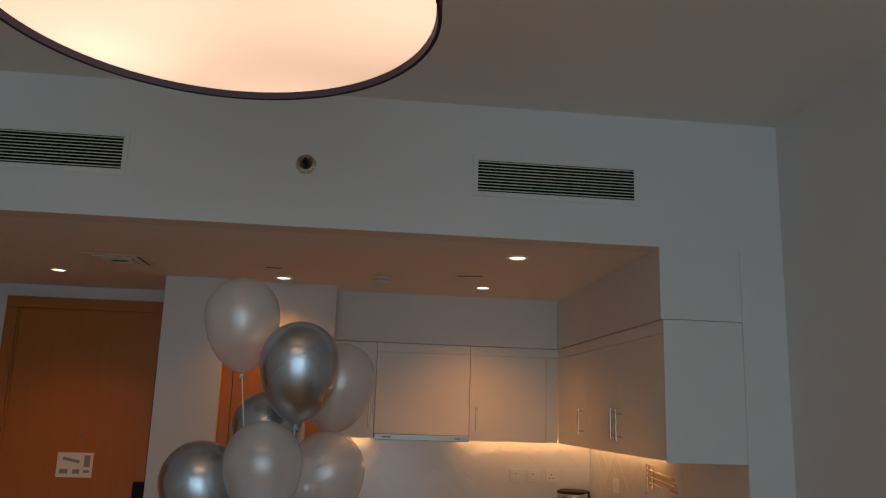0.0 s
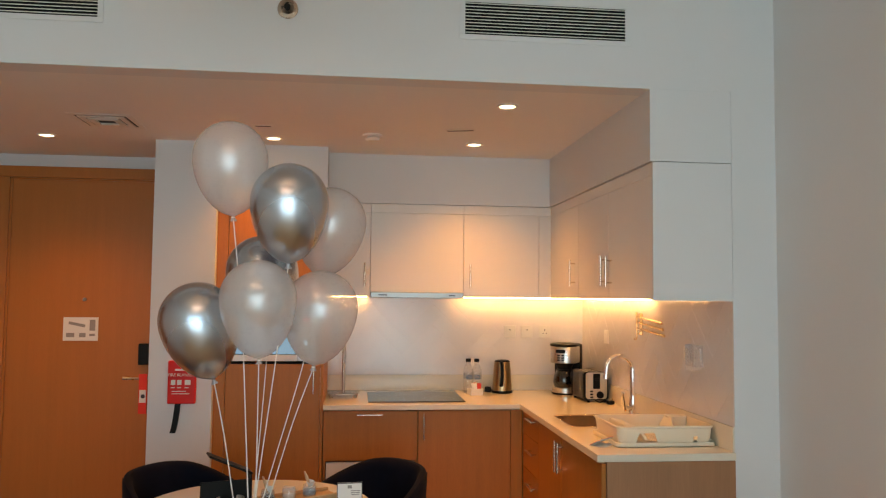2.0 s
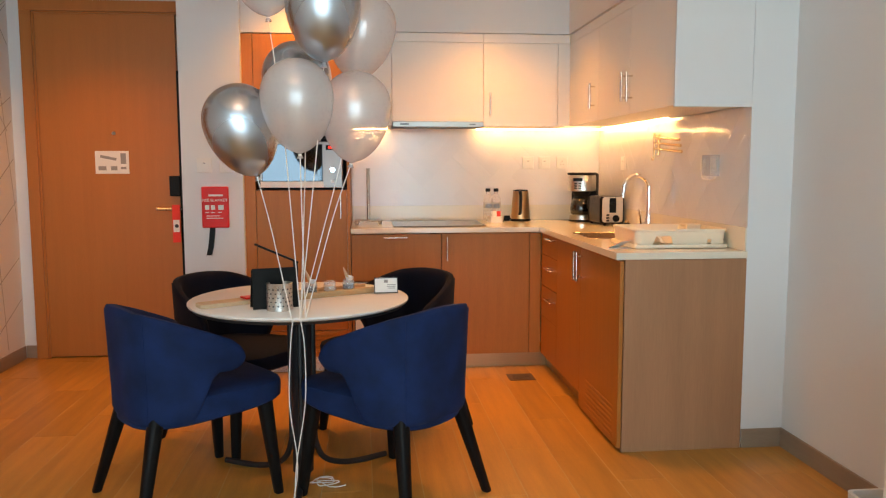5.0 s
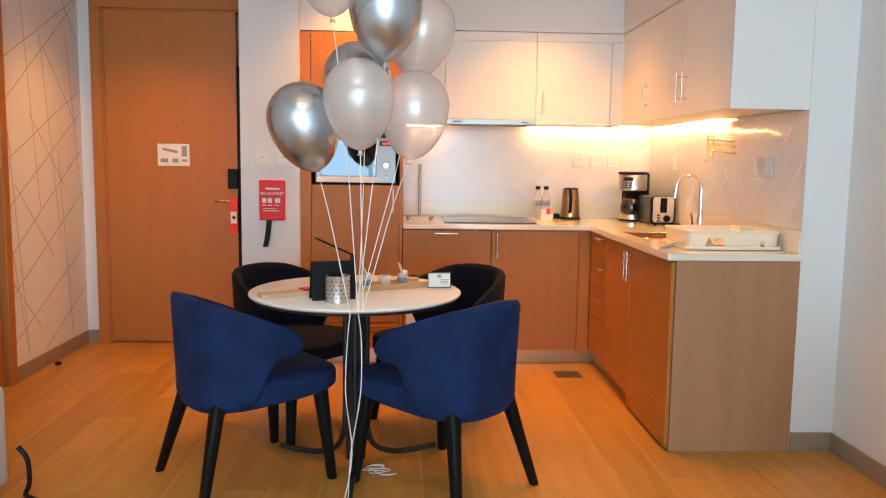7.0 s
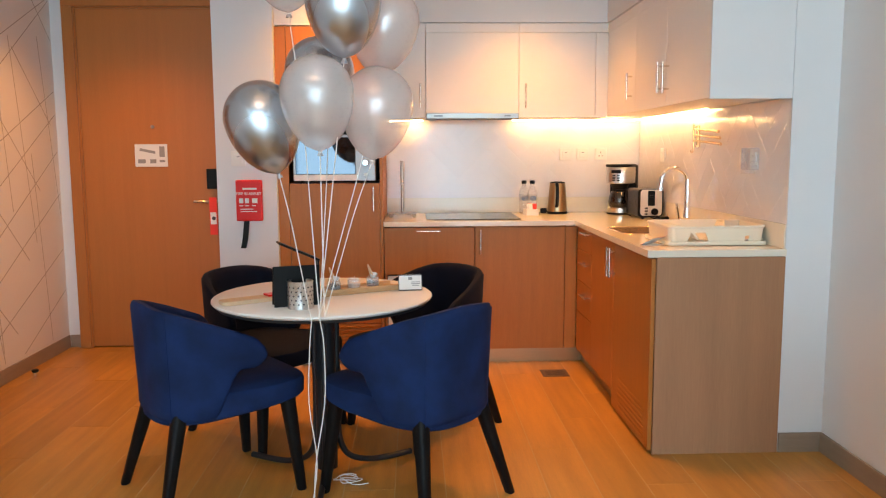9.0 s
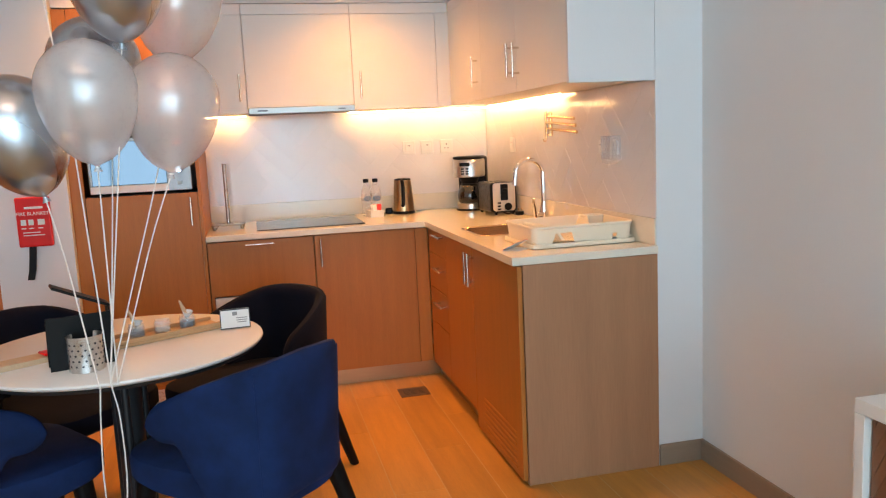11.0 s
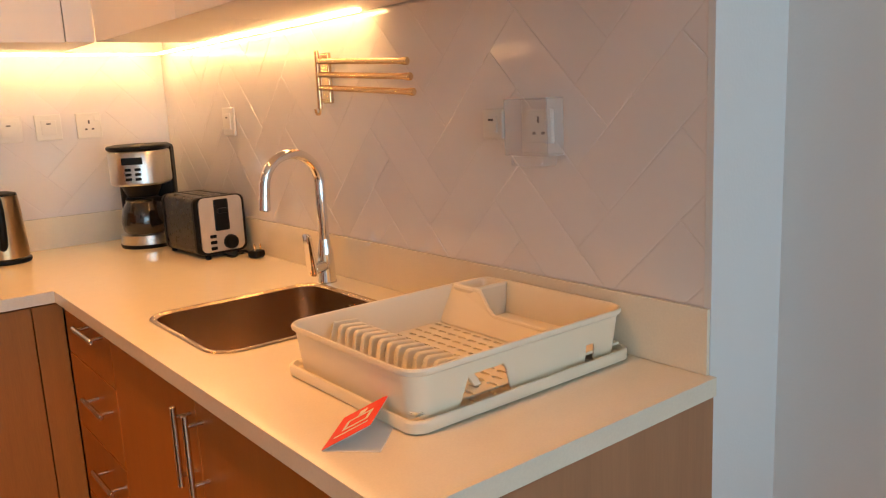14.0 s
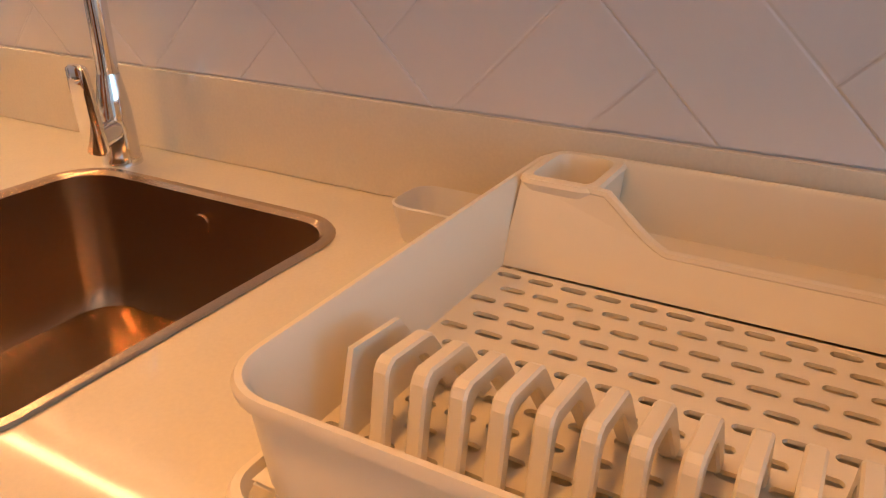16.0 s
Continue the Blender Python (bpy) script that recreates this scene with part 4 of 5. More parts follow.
def chair_parts(ch, fabric):
    """Barrel-back chair that faces local +x; base at the origin."""
    def plan(a, grow):
        # rounded-square plan, narrower at the back
        ca, sa = math.cos(a), math.sin(a)
        e = 0.44 if ca > 0 else 0.74
        x = (0.335 if ca > 0 else 0.24) * math.copysign(abs(ca) ** e, ca)
        y = 0.268 * math.copysign(abs(sa) ** e, sa)
        r = math.hypot(x, y)
        x, y = x * (1 + grow / r), y * (1 + grow / r)
        y *= 1 - 0.22 * min(1, max(0, 0.12 - x) / 0.36)
        return x, y
    # seat cushion with a domed top; its underside rises to the front
    rings = []
    for z, g, tip in ((0.345, -0.012, 0.1), (0.353, -0.002, 0.1), (0.420, 0.0, 0.03), (0.438, -0.006, 0.02), (0.447, -0.022, 0.01), (0.456, -0.11, 0), (0.459, -0.2, 0)):
        ring = [plan(2 * math.pi * k / 64, g) for k in range(64)]
        rings.append([(x, y, z + tip * x) for x, y in ring])
    part("seat", loft(rings), fabric, ch, "", True)
    # wrap-around back: flat behind, wings sweep forward and end rounded
    half = smoothline([(-0.236, 0, 0), (-0.233, 0.085, 0), (-0.210, 0.156, 0), (-0.142, 0.208, 0), (-0.040, 0.248, 0), (0.055, 0.266, 0), (0.122, 0.276, 0)], 16)
    run = [0.0]
    for p, q in zip(half, half[1:]):
        run.append(run[-1] + (q - p).length)
    DT, DC, n, rows = run[-1], 0.15, 44, 14

    def wall_at(d):
        x, y = (float(np.interp(d, run, [p[c] for p in half])) for c in (0, 1))
        e = 0.012
        xa, ya = (float(np.interp(max(d - e, 0), run, [p[c] for p in half])) for c in (0, 1))
        xb, yb = (float(np.interp(min(d + e, DT), run, [p[c] for p in half])) for c in (0, 1))
        if d < e:
            xa, ya = xb, -yb
        k = math.hypot(xb - xa, yb - ya)
        return x, y, -(yb - ya) / k, (xb - xa) / k
    bm = bmesh.new()
    grid = {}
    for i in range(-n, n + 1):
        d = DT * math.sin(abs(i) / n * math.pi / 2)
        x, y, nx, ny = wall_at(d)
        sgn = 1 if i >= 0 else -1
        f = max(0, (d - DC) / (DT - DC))
        top = 0.768 - 0.012 * min(1, d / DC) ** 2 - 0.135 * f ** 1.25
        k = min(1, max(0, (d / DT - 0.60) / 0.22))
        low = 0.346 + 0.180 * k * k * (3 - 2 * k)
        e = min(1, (DT - d) / 0.062)
        mid, tall = (top + low) / 2, (top - low) / 2 * max(math.sqrt(1 - (1 - e) ** 2), 0.03)
        top, low = mid + tall, mid - tall
        for j in range(rows + 1):
            w = j / rows
            z = low + (top - low) * (0.5 - 0.5 * math.cos(w * math.pi))
            rim = max(0.0, 1 - min(z - low, top - z) / 0.022) ** 2
            lean = 0.016 * max(0, (z - 0.42) / 0.36)
            thick = (0.056 - 0.016 * w) * (0.45 + 0.55 * math.sqrt(e)) * (1 - 0.55 * rim)
            for side in (0, 1):
                g = lean + 0.008 - 0.010 * rim - (thick if side else 0)
                grid[i, j, side] = bm.verts.new((x + nx * g, sgn * (y + ny * g), z))
    for i in range(-n, n):
        for j in range(rows):
            bm.faces.new((grid[i, j, 0], grid[i + 1, j, 0], grid[i + 1, j + 1, 0], grid[i, j + 1, 0]))
            bm.faces.new((grid[i, j, 1], grid[i, j + 1, 1], grid[i + 1, j + 1, 1], grid[i + 1, j, 1]))
        for j in (0, rows):
            q = (grid[i, j, 0], grid[i, j, 1], grid[i + 1, j, 1], grid[i + 1, j, 0])
            bm.faces.new(q if j == 0 else q[::-1])
    for i in (-n, n):
        for j in range(rows):
            q = (grid[i, j, 0], grid[i, j + 1, 0], grid[i, j + 1, 1], grid[i, j, 1])
            bm.faces.new(q if i == -n else q[::-1])
    bmesh.ops.recalc_face_normals(bm, faces=bm.faces[:])
    back = part("backrest", bm, fabric, ch, "", True)
    # sewn seams down the rear corners
    for sgn in (-1, 1):
        x, y, nx, ny = wall_at(0.17)
        pts = [(x + nx * (0.0085 + 0.016 * max(0, (z - 0.42) / 0.36)), sgn * (y + ny * (0.0085 + 0.016 * max(0, (z - 0.42) / 0.36))), z) for z in (0.35, 0.45, 0.58, 0.69, 0.738)]
        part("seam", tube(smoothline(pts, 4), 0.0016, 6), fabric, back, "", True)
    for x, y, sx, sy in ((0.228, 0.214, 0.032, 0.044), (0.228, -0.214, 0.032, -0.044), (-0.172, 0.156, -0.100, 0.076), (-0.172, -0.156, -0.100, -0.076)):
        part("leg", loft([[(x + sx * k + a * r, y + sy * k + b * r, z) for a, b in rounded(2, 2, 0.7, 3)] for k, z, r in ((1.0, 0.0, 0.0155), (0.99, 0.004, 0.0175), (0.0, 0.385, 0.029))]), EBONY, ch, "", True)


ch0 = thing("dining_chair", (-0.684, 3.181, 0), 36, "navy blue velvet barrel-back dining chair on tapered black legs", "chair", "chairs round the table")
chair_parts(ch0, VELVET)
copy_thing(ch0, pose(0.138, 3.085, 0, 0, 0, 134.5))
ch1 = thing("dining_chair", (0.178, 3.85, 0), 222, "darker navy velvet barrel-back dining chair on black legs", "chair", "chairs round the table")
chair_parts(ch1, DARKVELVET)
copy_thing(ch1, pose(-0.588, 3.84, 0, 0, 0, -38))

# things on the table
ZT = 0.752
mn = thing("menu_box", (-0.298, 3.04, ZT), 18, "black leather menu holder standing with its flap open", "menu holder")
part("cover", bx(-0.095, 0.075, -0.012, -0.008, 0.0, 0.152, 0.001), BLACKPL, mn)
part("cover", moved(bx(-0.095, 0.075, -0.002, 0.002, 0, 0.15, 0.001), pose(0, 0.048, 0.001, 14)), BLACKPL, mn)
part("flap", moved(bx(-0.002, 0.16, -0.04, 0.04, -0.004, 0.004, 0.002), pose(0.075, 0.03, 0.168, 0, 205, 0)), BLACKPL, mn)
part("side", bx(0.071, 0.075, -0.0075, 0.06, 0.0, 0.165, 0.001), BLACKPL, mn)
cup = thing("cutlery_cup", (-0.288, 2.993, ZT), 0, "perforated brushed steel cutlery cup", "cup")
part("wall", lathe([(0.0, 0.0), (0.047, 0.0), (0.049, 0.002), (0.049, 0.108), (0.0505, 0.111), (0.049, 0.113), (0.047, 0.11), (0.0465, 0.003), (0.0, 0.003)], 48), STEEL, cup, "", True)
for r in range(5):
    for k in range(16):
        a = 2 * math.pi * (k + 0.5 * (r % 2)) / 16
        part("hole", rod(0.0035, 0.0, 0.0009, 8, 0, pose(0.0487 * math.cos(a), 0.0487 * math.sin(a), 0.022 + r * 0.017, 90, 0, math.degrees(a) + 90)), DARKINK, cup)
cup.scale = (0.96, 0.96, 0.9)
bd = thing("wooden_tray", (-0.118, 3.325, ZT), 28, "long light wooden serving tray", "tray")
part("base", bx(-0.19, 0.19, -0.055, 0.055, 0.0, 0.012, 0.003), OAK, bd)
for s in (-1, 1):
    part("rim", bx(-0.19, 0.19, s * 0.052 - 0.005, s * 0.052 + 0.005, 0.0121, 0.024, 0.002), OAK, bd)
pin = thing("wooden_paddle", (-0.47, 3.14, ZT), 33, "pale wooden serving paddle with a red sleeve", "paddle")
part("blade", slab(rounded(0.30, 0.075, 0.02, 4), 0.0, 0.016, 0.004), PINE, pin)
part("sleeve", bx(0.03, 0.13, -0.028, 0.028, 0.0165, 0.024, 0.003), RED, pin, "red paper sleeve")
for k, (o, fill) in enumerate(((-0.085, BLACKPL), (0.0, PINE), (0.085, BLACKPL))):
    p = Matrix.Translation((-0.118, 3.325, ZT + 0.0125)) @ pose(0, 0, 0, 0, 0, 28) @ Vector((o, 0.0, 0))
    jar = thing("treat_jar", tuple(p), 0, "small glass jar with a dark sweet filling on the tray", "jar", "jars on the tray")
    part("glass", lathe([(0, 0), (0.024, 0), (0.027, 0.004), (0.027, 0.034), (0.024, 0.04), (0.025, 0.044), (0.023, 0.044), (0.022, 0.038), (0.0245, 0.033), (0.0245, 0.005), (0, 0.004)], 28), BOTTLE, jar, "", True)
    part("filling", rod(0.0235, 0.005, 0.026, 24, 0.003), fill, jar, "dark filling", True)
    if k != 1:
        part("paper_cone", lathe([(0.0, 0.010), (0.009, 0.016), (0.017, 0.032), (0.0175, 0.032), (0.010, 0.015), (0.0, 0.008)], 7, pose(0, 0, 0.026, 12 * (k - 1), 8, 0)), PAPER, jar, "folded paper topping")
        part("stick", tube([(0, 0, 0.03), (-0.008, 0, 0.062), (-0.020, 0, 0.094)], [0.004, 0.007, 0.003], 8), PINE, jar, "wooden spoon tip")
tc = thing("table_card", (0.113, 3.33, ZT), 4, "small white tent card with dark border", "card")
part("card", moved(bx(-0.048, 0.048, -0.001, 0.001, 0.0, 0.066, 0.0005), pose(0, 0, 0.001, -14)), PAPER, tc)
part("border", moved(merged(bx(-0.049, 0.049, -0.0018, -0.0012, 0.0, 0.004), bx(-0.049, 0.049, -0.0018, -0.0012, 0.062, 0.066), bx(-0.049, -0.046, -0.0018, -0.0012, 0.004, 0.062), bx(0.046, 0.049, -0.0018, -0.0012, 0.004, 0.062)), pose(0, 0, 0.001, -14)), DARKINK, tc, "dark printed border")
for x, z, w, h in ((0.0, 0.05, 0.008, 0.006), (0.022, 0.035, 0.018, 0.0015), (0.022, 0.028, 0.018, 0.0015), (0.022, 0.021, 0.015, 0.0015)):
    part("print", moved(bx(x - w, x + w, -0.0018, -0.0012, z - h, z + h), pose(0, 0, 0.001, -14)), GREYINK, tc)
part("back", moved(bx(-0.048, 0.048, -0.001, 0.001, 0.0, 0.066, 0.0005), pose(0, 0.034, 0.001, 14)), PAPER, tc)

# ---- balloons ----
TIE = Vector((-0.212, 2.826, 0.742))


def balloon(at, size, lean, material, label, group):
    b = thing("balloon", at, 0, label, "balloon", group)
    prof = [(0, 0.172)]
    for i in range(1, 13):
        a = i / 12 * math.pi / 2
        prof.append((0.132 * math.sin(a), 0.04 + 0.132 * math.cos(a)))
    for i in range(1, 19):
        q = i / 18
        prof.append((max(0.0065, 0.132 * (1 - q * q) ** 0.58), 0.04 - 0.208 * q))
    prof += [(0.005, -0.172), (0.011, -0.182), (0.012, -0.186), (0, -0.184)]
    tilt = Euler((radians(lean[1]), radians(lean[0]), 0)).to_matrix().to_4x4() @ Matrix.Diagonal((size, size, size, 1))
    part("skin", lathe(prof, 48, tilt), material, b, "", True)
    k = tilt @ Vector((0, 0, -0.174))
    part("knot", moved(lathe([(0, 0.006), (0.007, 0.003), (0.007, -0.003), (0, -0.006)], 12), Matrix.Translation(k)), RIBBON if material is PEARL else SILVERBALL, b, "", True)
    end = TIE + Vector((random.uniform(-0.03, 0.03), random.uniform(-0.004, 0.004), random.uniform(-0.012, 0.01))) - Vector(at)
    bow = Vector((random.uniform(-0.02, 0.02), random.uniform(-0.02, 0.02), 0))
    line = smoothline([k, k.lerp(end, 0.33) + bow, k.lerp(end, 0.7) + bow * 0.5, end], 6)
    down = [end + Vector((random.uniform(-0.012, 0.012), 0.012, -0.1)), end + Vector((random.uniform(-0.018, 0.012), 0.012, -0.3)), end + Vector((random.uniform(-0.03, 0.015), -0.005, -0.52)), Vector((end.x + random.uniform(-0.05, 0.05), end.y, 0.02 - at[2]))]
    part("string", tube(line + (smoothline([end] + down, 4)[1:] if random.random() < 0.55 else []), 0.0021, 5), RIBBON, b, "white ribbon string")
    return b


random.seed(3)
S, P = "shiny silver chrome balloon on a white ribbon", "translucent pearl white balloon on a white ribbon"
balloon((-0.420, 3.10, 1.408), 1.03, (-16, 0), SILVERBALL, S, "silver balloons")
balloon((-0.207, 2.97, 1.489), 0.99, (-2, 0), PEARL, P, "white balloons")
balloon((-0.112, 3.00, 1.823), 1.03, (0, 0), SILVERBALL, S, "silver balloons")
balloon((-0.323, 3.05, 1.982), 0.99, (-4, 0), PEARL, P, "white balloons")
balloon((-0.004, 3.07, 1.458), 1.0, (6, 0), PEARL, P, "white balloons")
balloon((0.020, 3.22, 1.778), 1.0, (10, 0), PEARL, P, "white balloons")
balloon((-0.225, 3.26, 1.588), 1.02, (-8, 0), SILVERBALL, S, "silver balloons")
curl = []
for i in range(34):
    a = i * 0.55
    curl.append((-0.17 + 0.05 * math.cos(a) * (1 + 0.3 * math.sin(i)) + i * 0.0018, 3.20 + 0.03 * math.sin(a) - i * 0.001, 0.012 + 0.006 * math.sin(a * 1.7)))
tagged(part("ribbon_curl", tube(curl, 0.0022, 5), RIBBON), "curled end of white ribbon on the floor", "ribbon")

# ---- column fittings ----
fb = thing("fire_blanket", (-0.853, 4.899, 0.917), 0, "red fire blanket pouch hanging on the column", "fire blanket")
part("pouch", bx(-0.078, 0.078, -0.03, -0.0005, 0.0, 0.245, 0.008, 3), RED, fb)
part("flap", bx(-0.074, 0.074, -0.0325, -0.0305, 0.155, 0.24, 0.001), RED, fb)
part("lettering", moved(wordmesh("FIRE BLANKET", 0.0235, 0.0008), pose(0, -0.0335, 0.164, 90)), PAPER, fb, "white lettering")
part("print", bx(-0.036, 0.048, -0.0336, -0.0322, 0.188, 0.199), PAPER, fb)
for i, x in enumerate((-0.046, -0.012, 0.030)):
    part("pictogram", bx(x - 0.012, x + (0.012, 0.012, 0.020)[i], -0.0312, -0.0298, 0.108, 0.136, 0.0005), PAPER, fb, "white pictogram")
    part("print", bx(x - 0.012, x + 0.010, -0.0312, -0.0298, 0.090, 0.095), PAPER, fb)
for i in range(2):
    part("print", bx(-0.052, 0.046 - 0.02 * i, -0.0312, -0.0298, 0.056 + i * 0.014, 0.060 + i * 0.014), PAPER, fb)
part("tail", loft([[(x + dx, y, z) for x, y in ((-0.016, -0.02), (0.016, -0.02), (0.016, -0.012), (-0.016, -0.012))] for z, dx in ((0.0, -0.02), (-0.06, -0.026), (-0.12, -0.034), (-0.165, -0.045))]), BLACKPL, fb, "black pull tape")

# ---- on the worktop ----
ZW = 0.90
pt = thing("paper_towel_stand", (0.055, 5.29, ZW), 0, "empty steel paper towel stand", "towel stand")
part("base", slab(rounded(0.19, 0.15, 0.02, 5), 0.022, 0.028, 0.002), NICKEL, pt, "", True)
for i in range(4):
    part("foot", rod(0.012, 0, 0.0215, 16, 0.004, pose((-0.075, 0.075)[i % 2], (-0.055, 0.055)[i // 2], 0)), NICKEL, pt, "", True)
part("post", rod(0.0105, 0.028, 0.36, 20, 0.002), NICKEL, pt, "", True)
part("cap", rod(0.0135, 0.36, 0.368, 20, 0.002), NICKEL, pt, "", True)
for i, (x, y) in enumerate(((0.884, 5.50), (0.940, 5.495))):
    bt = thing("water_bottle", (x, y, ZW), 0, "small clear plastic water bottle with dark cap", "bottle", "water bottles")
    bt.scale = (1.2, 1.2, 1.22)
    part("body", lathe([(0, 0), (0.026, 0), (0.029, 0.004), (0.029, 0.05), (0.0275, 0.055), (0.029, 0.06), (0.029, 0.115), (0.026, 0.13), (0.013, 0.158), (0.0125, 0.168), (0, 0.168)], 28), BOTTLE, bt, "", True)
    part("label", lathe([(0.0293, 0.075), (0.0295, 0.076), (0.0295, 0.108), (0.0293, 0.109)], 28), CLEAR, bt, "clear wrap label", True)
    patch = [(0.019 * math.cos(k * math.pi / 8), 0.0135 * math.sin(k * math.pi / 8)) for k in range(16)]
    part("print", loft([[(r * math.sin(u / 0.0296), -r * math.cos(u / 0.0296), 0.088 + v) for u, v in patch] for r in (0.0297, 0.0300)]), LABEL, bt, "dark blue oval print", True)
    part("cap", rod(0.0145, 0.1685, 0.187, 20, 0.002), BLACKPL, bt, "dark screw cap", True)
sg = thing("sugar_caddy", (0.915, 5.39, ZW), 10, "white square caddy of sugar sachets", "caddy")
part("box", merged(bx(-0.036, 0.036, -0.036, -0.032, 0, 0.036, 0.001), bx(-0.036, 0.036, 0.032, 0.036, 0, 0.036, 0.001), bx(-0.036, -0.032, -0.032, 0.032, 0, 0.036, 0.001), bx(0.032, 0.036, -0.032, 0.032, 0, 0.036, 0.001), bx(-0.032, 0.032, -0.032, 0.032, 0, 0.004)), WHITEPL, sg)
for i in range(9):
    part("sachet", moved(bx(-0.012, 0.012, -0.0012, 0.0012, 0, 0.062, 0.001, 1), pose(random.uniform(-0.018, 0.018), -0.026 + i * 0.0065, 0.006, random.uniform(-10, 10), random.uniform(-16, 16), random.uniform(-20, 20))), (PAPER, REDPAPER, OAK, PAPER, REDPAPER)[i % 5], sg)
sg.scale = (1.15, 1.15, 1.15)
kt = thing("kettle", (1.114, 5.50, ZW), -16, "brushed steel electric kettle with black spout and base", "kettle")
part("base", rod(0.066, 0, 0.016, 36, 0.004), BLACKPL, kt, "black power base", True)
part("body", lathe([(0, 0.017), (0.062, 0.017), (0.062, 0.03), (0.054, 0.15), (0.049, 0.20), (0.0, 0.20)], 40), BRONZE, kt, "brushed steel body", True)
part("lid", lathe([(0, 0.212), (0.03, 0.211), (0.046, 0.207), (0.049, 0.2005), (0, 0.2005)], 36), BLACKPL, kt, "black lid", True)
part("handle", tube(smoothline([(0.0, -0.048, 0.195), (0.005, -0.066, 0.19), (0.008, -0.073, 0.15), (0.006, -0.07, 0.07), (0.0, -0.058, 0.05)], 5), 0.011, 12), BLACKPL, kt, "black handle", True)
part("spout", moved(loft([[(-0.045 - k, y * s, z) for y in (-0.014, 0.014)] + [(-0.03, y * s, z) for y in (0.014, -0.014)] for k, z, s in ((0.004, 0.15, 0.5), (0.018, 0.195, 1.0), (0.017, 0.199, 0.9))]), pose(0, 0, 0, 0, 0, -90)), BLACKPL, kt)
part("cord", tube(smoothline([(-0.06, 0.0, 0.008), (-0.085, 0.01, 0.03), (-0.1, 0.03, 0.02), (-0.085, 0.05, 0.012), (-0.06, 0.05, 0.01)], 5), 0.004, 8), BLACKPL, kt, "black cord")
part("plug", bx(-0.11, -0.07, -0.005, 0.03, 0.001, 0.035, 0.006), BLACKPL, kt, "black mains plug")

kt.scale = (1.06, 1.06, 1.04)

cm = thing("coffee_maker", (1.532, 5.43, ZW), -30, "black and steel drip coffee maker with glass carafe", "coffee maker")
part("base", lathe([(0, 0), (0.082, 0), (0.085, 0.006), (0.085, 0.012), (0, 0.012)], 44), BLACKPL, cm, "", True)
part("hotplate", lathe([(0, 0.0125), (0.083, 0.0125), (0.083, 0.042), (0.078, 0.046), (0, 0.046)], 44), STEEL, cm, "steel hotplate ring", True)
part("tower", bx(-0.085, 0.085, 0.045, 0.115, 0.002, 0.325, 0.014, 3), BLACKPL, cm)
part("head", slab([(x, y - 0.005) for x, y in rounded(0.17, 0.21, 0.075, 8)], 0.205, 0.312, 0.006), STEEL, cm, "brushed steel brew head", True)
part("lid", slab([(x, y - 0.003) for x, y in rounded(0.176, 0.216, 0.076, 8)], 0.3125, 0.33, 0.007), BLACKPL, cm, "black lid", True)
part("display", moved(bx(-0.03, 0.03, -0.003, 0.002, -0.011, 0.011, 0.001), pose(0, -0.111, 0.283)), BLACKGLASS, cm)
for i in range(3):
    for s in (-1, 1):
        part("button", bx(s * 0.014 - 0.009, s * 0.014 + 0.009, -0.114, -0.108, 0.222 + i * 0.015, 0.231 + i * 0.015, 0.002), BLACKPL, cm)
part("filter_cone", lathe([(0, 0.165), (0.045, 0.165), (0.062, 0.204), (0, 0.204)], 32, pose(0, -0.02, 0)), BLACKPL, cm, "", True)
part("carafe", lathe([(0, 0.048), (0.058, 0.048), (0.066, 0.058), (0.07, 0.085), (0.064, 0.125), (0.05, 0.15), (0.052, 0.156), (0.049, 0.156), (0.047, 0.149), (0.061, 0.124), (0.067, 0.085), (0.063, 0.06), (0, 0.052)], 40, pose(0, -0.025, 0)), COFFEEGLASS, cm, "dark glass carafe", True)
part("carafe_lid", rod(0.05, 0.1565, 0.164, 32, 0.003, pose(0, -0.025, 0)), BLACKPL, cm, "", True)
part("carafe_handle", tube(smoothline([(0.045, -0.05, 0.155), (0.085, -0.075, 0.153), (0.095, -0.085, 0.13), (0.088, -0.08, 0.09), (0.07, -0.06, 0.07)], 5), 0.009, 10), BLACKPL, cm, "", True)
cm.scale = (1.06, 1.06, 1.02)

# toaster: its end with lever looks along local -y
ts = thing("toaster", (1.606, 5.120, ZW), 3, "two-slot steel toaster with black ends", "toaster")
TW, TL, TH = 0.155, 0.245, 0.185


def tsec(y, s, z0=0.012):
    return [(x * s, y, z0 + (TH - z0) / 2 + zz * (1 if s > 0.9 else 0.96)) for x, zz in rounded(TW, TH - z0, 0.02, 6)]


part("body", loft([tsec(-TL / 2 + 0.02, 1.0), tsec(TL / 2 - 0.02, 1.0)]), DARKSTEEL, ts, "dark steel body", True)
part("end", loft([tsec(-TL / 2 + 0.0195, 1.045), tsec(-TL / 2 + 0.008, 1.045), tsec(-TL / 2 + 0.002, 0.97)]), BLACKPL, ts, "black end frame", True)
part("end", loft([tsec(TL / 2 - 0.0195, 1.045), tsec(TL / 2 - 0.008, 1.045), tsec(TL / 2, 0.95)]), BLACKPL, ts, "black end frame", True)
part("face", loft([[(x * 0.91, -TL / 2 + y, 0.020 + (z - 0.012) * 0.94) for x, _, z in tsec(0, 0.97)] for y in (0.0015, -0.002)]), SATIN, ts, "bright steel face")
part("lever_slot", bx(-0.022, 0.022, -TL / 2 - 0.006, -TL / 2 - 0.0021, 0.082, 0.176, 0.004), BLACKPL, ts)
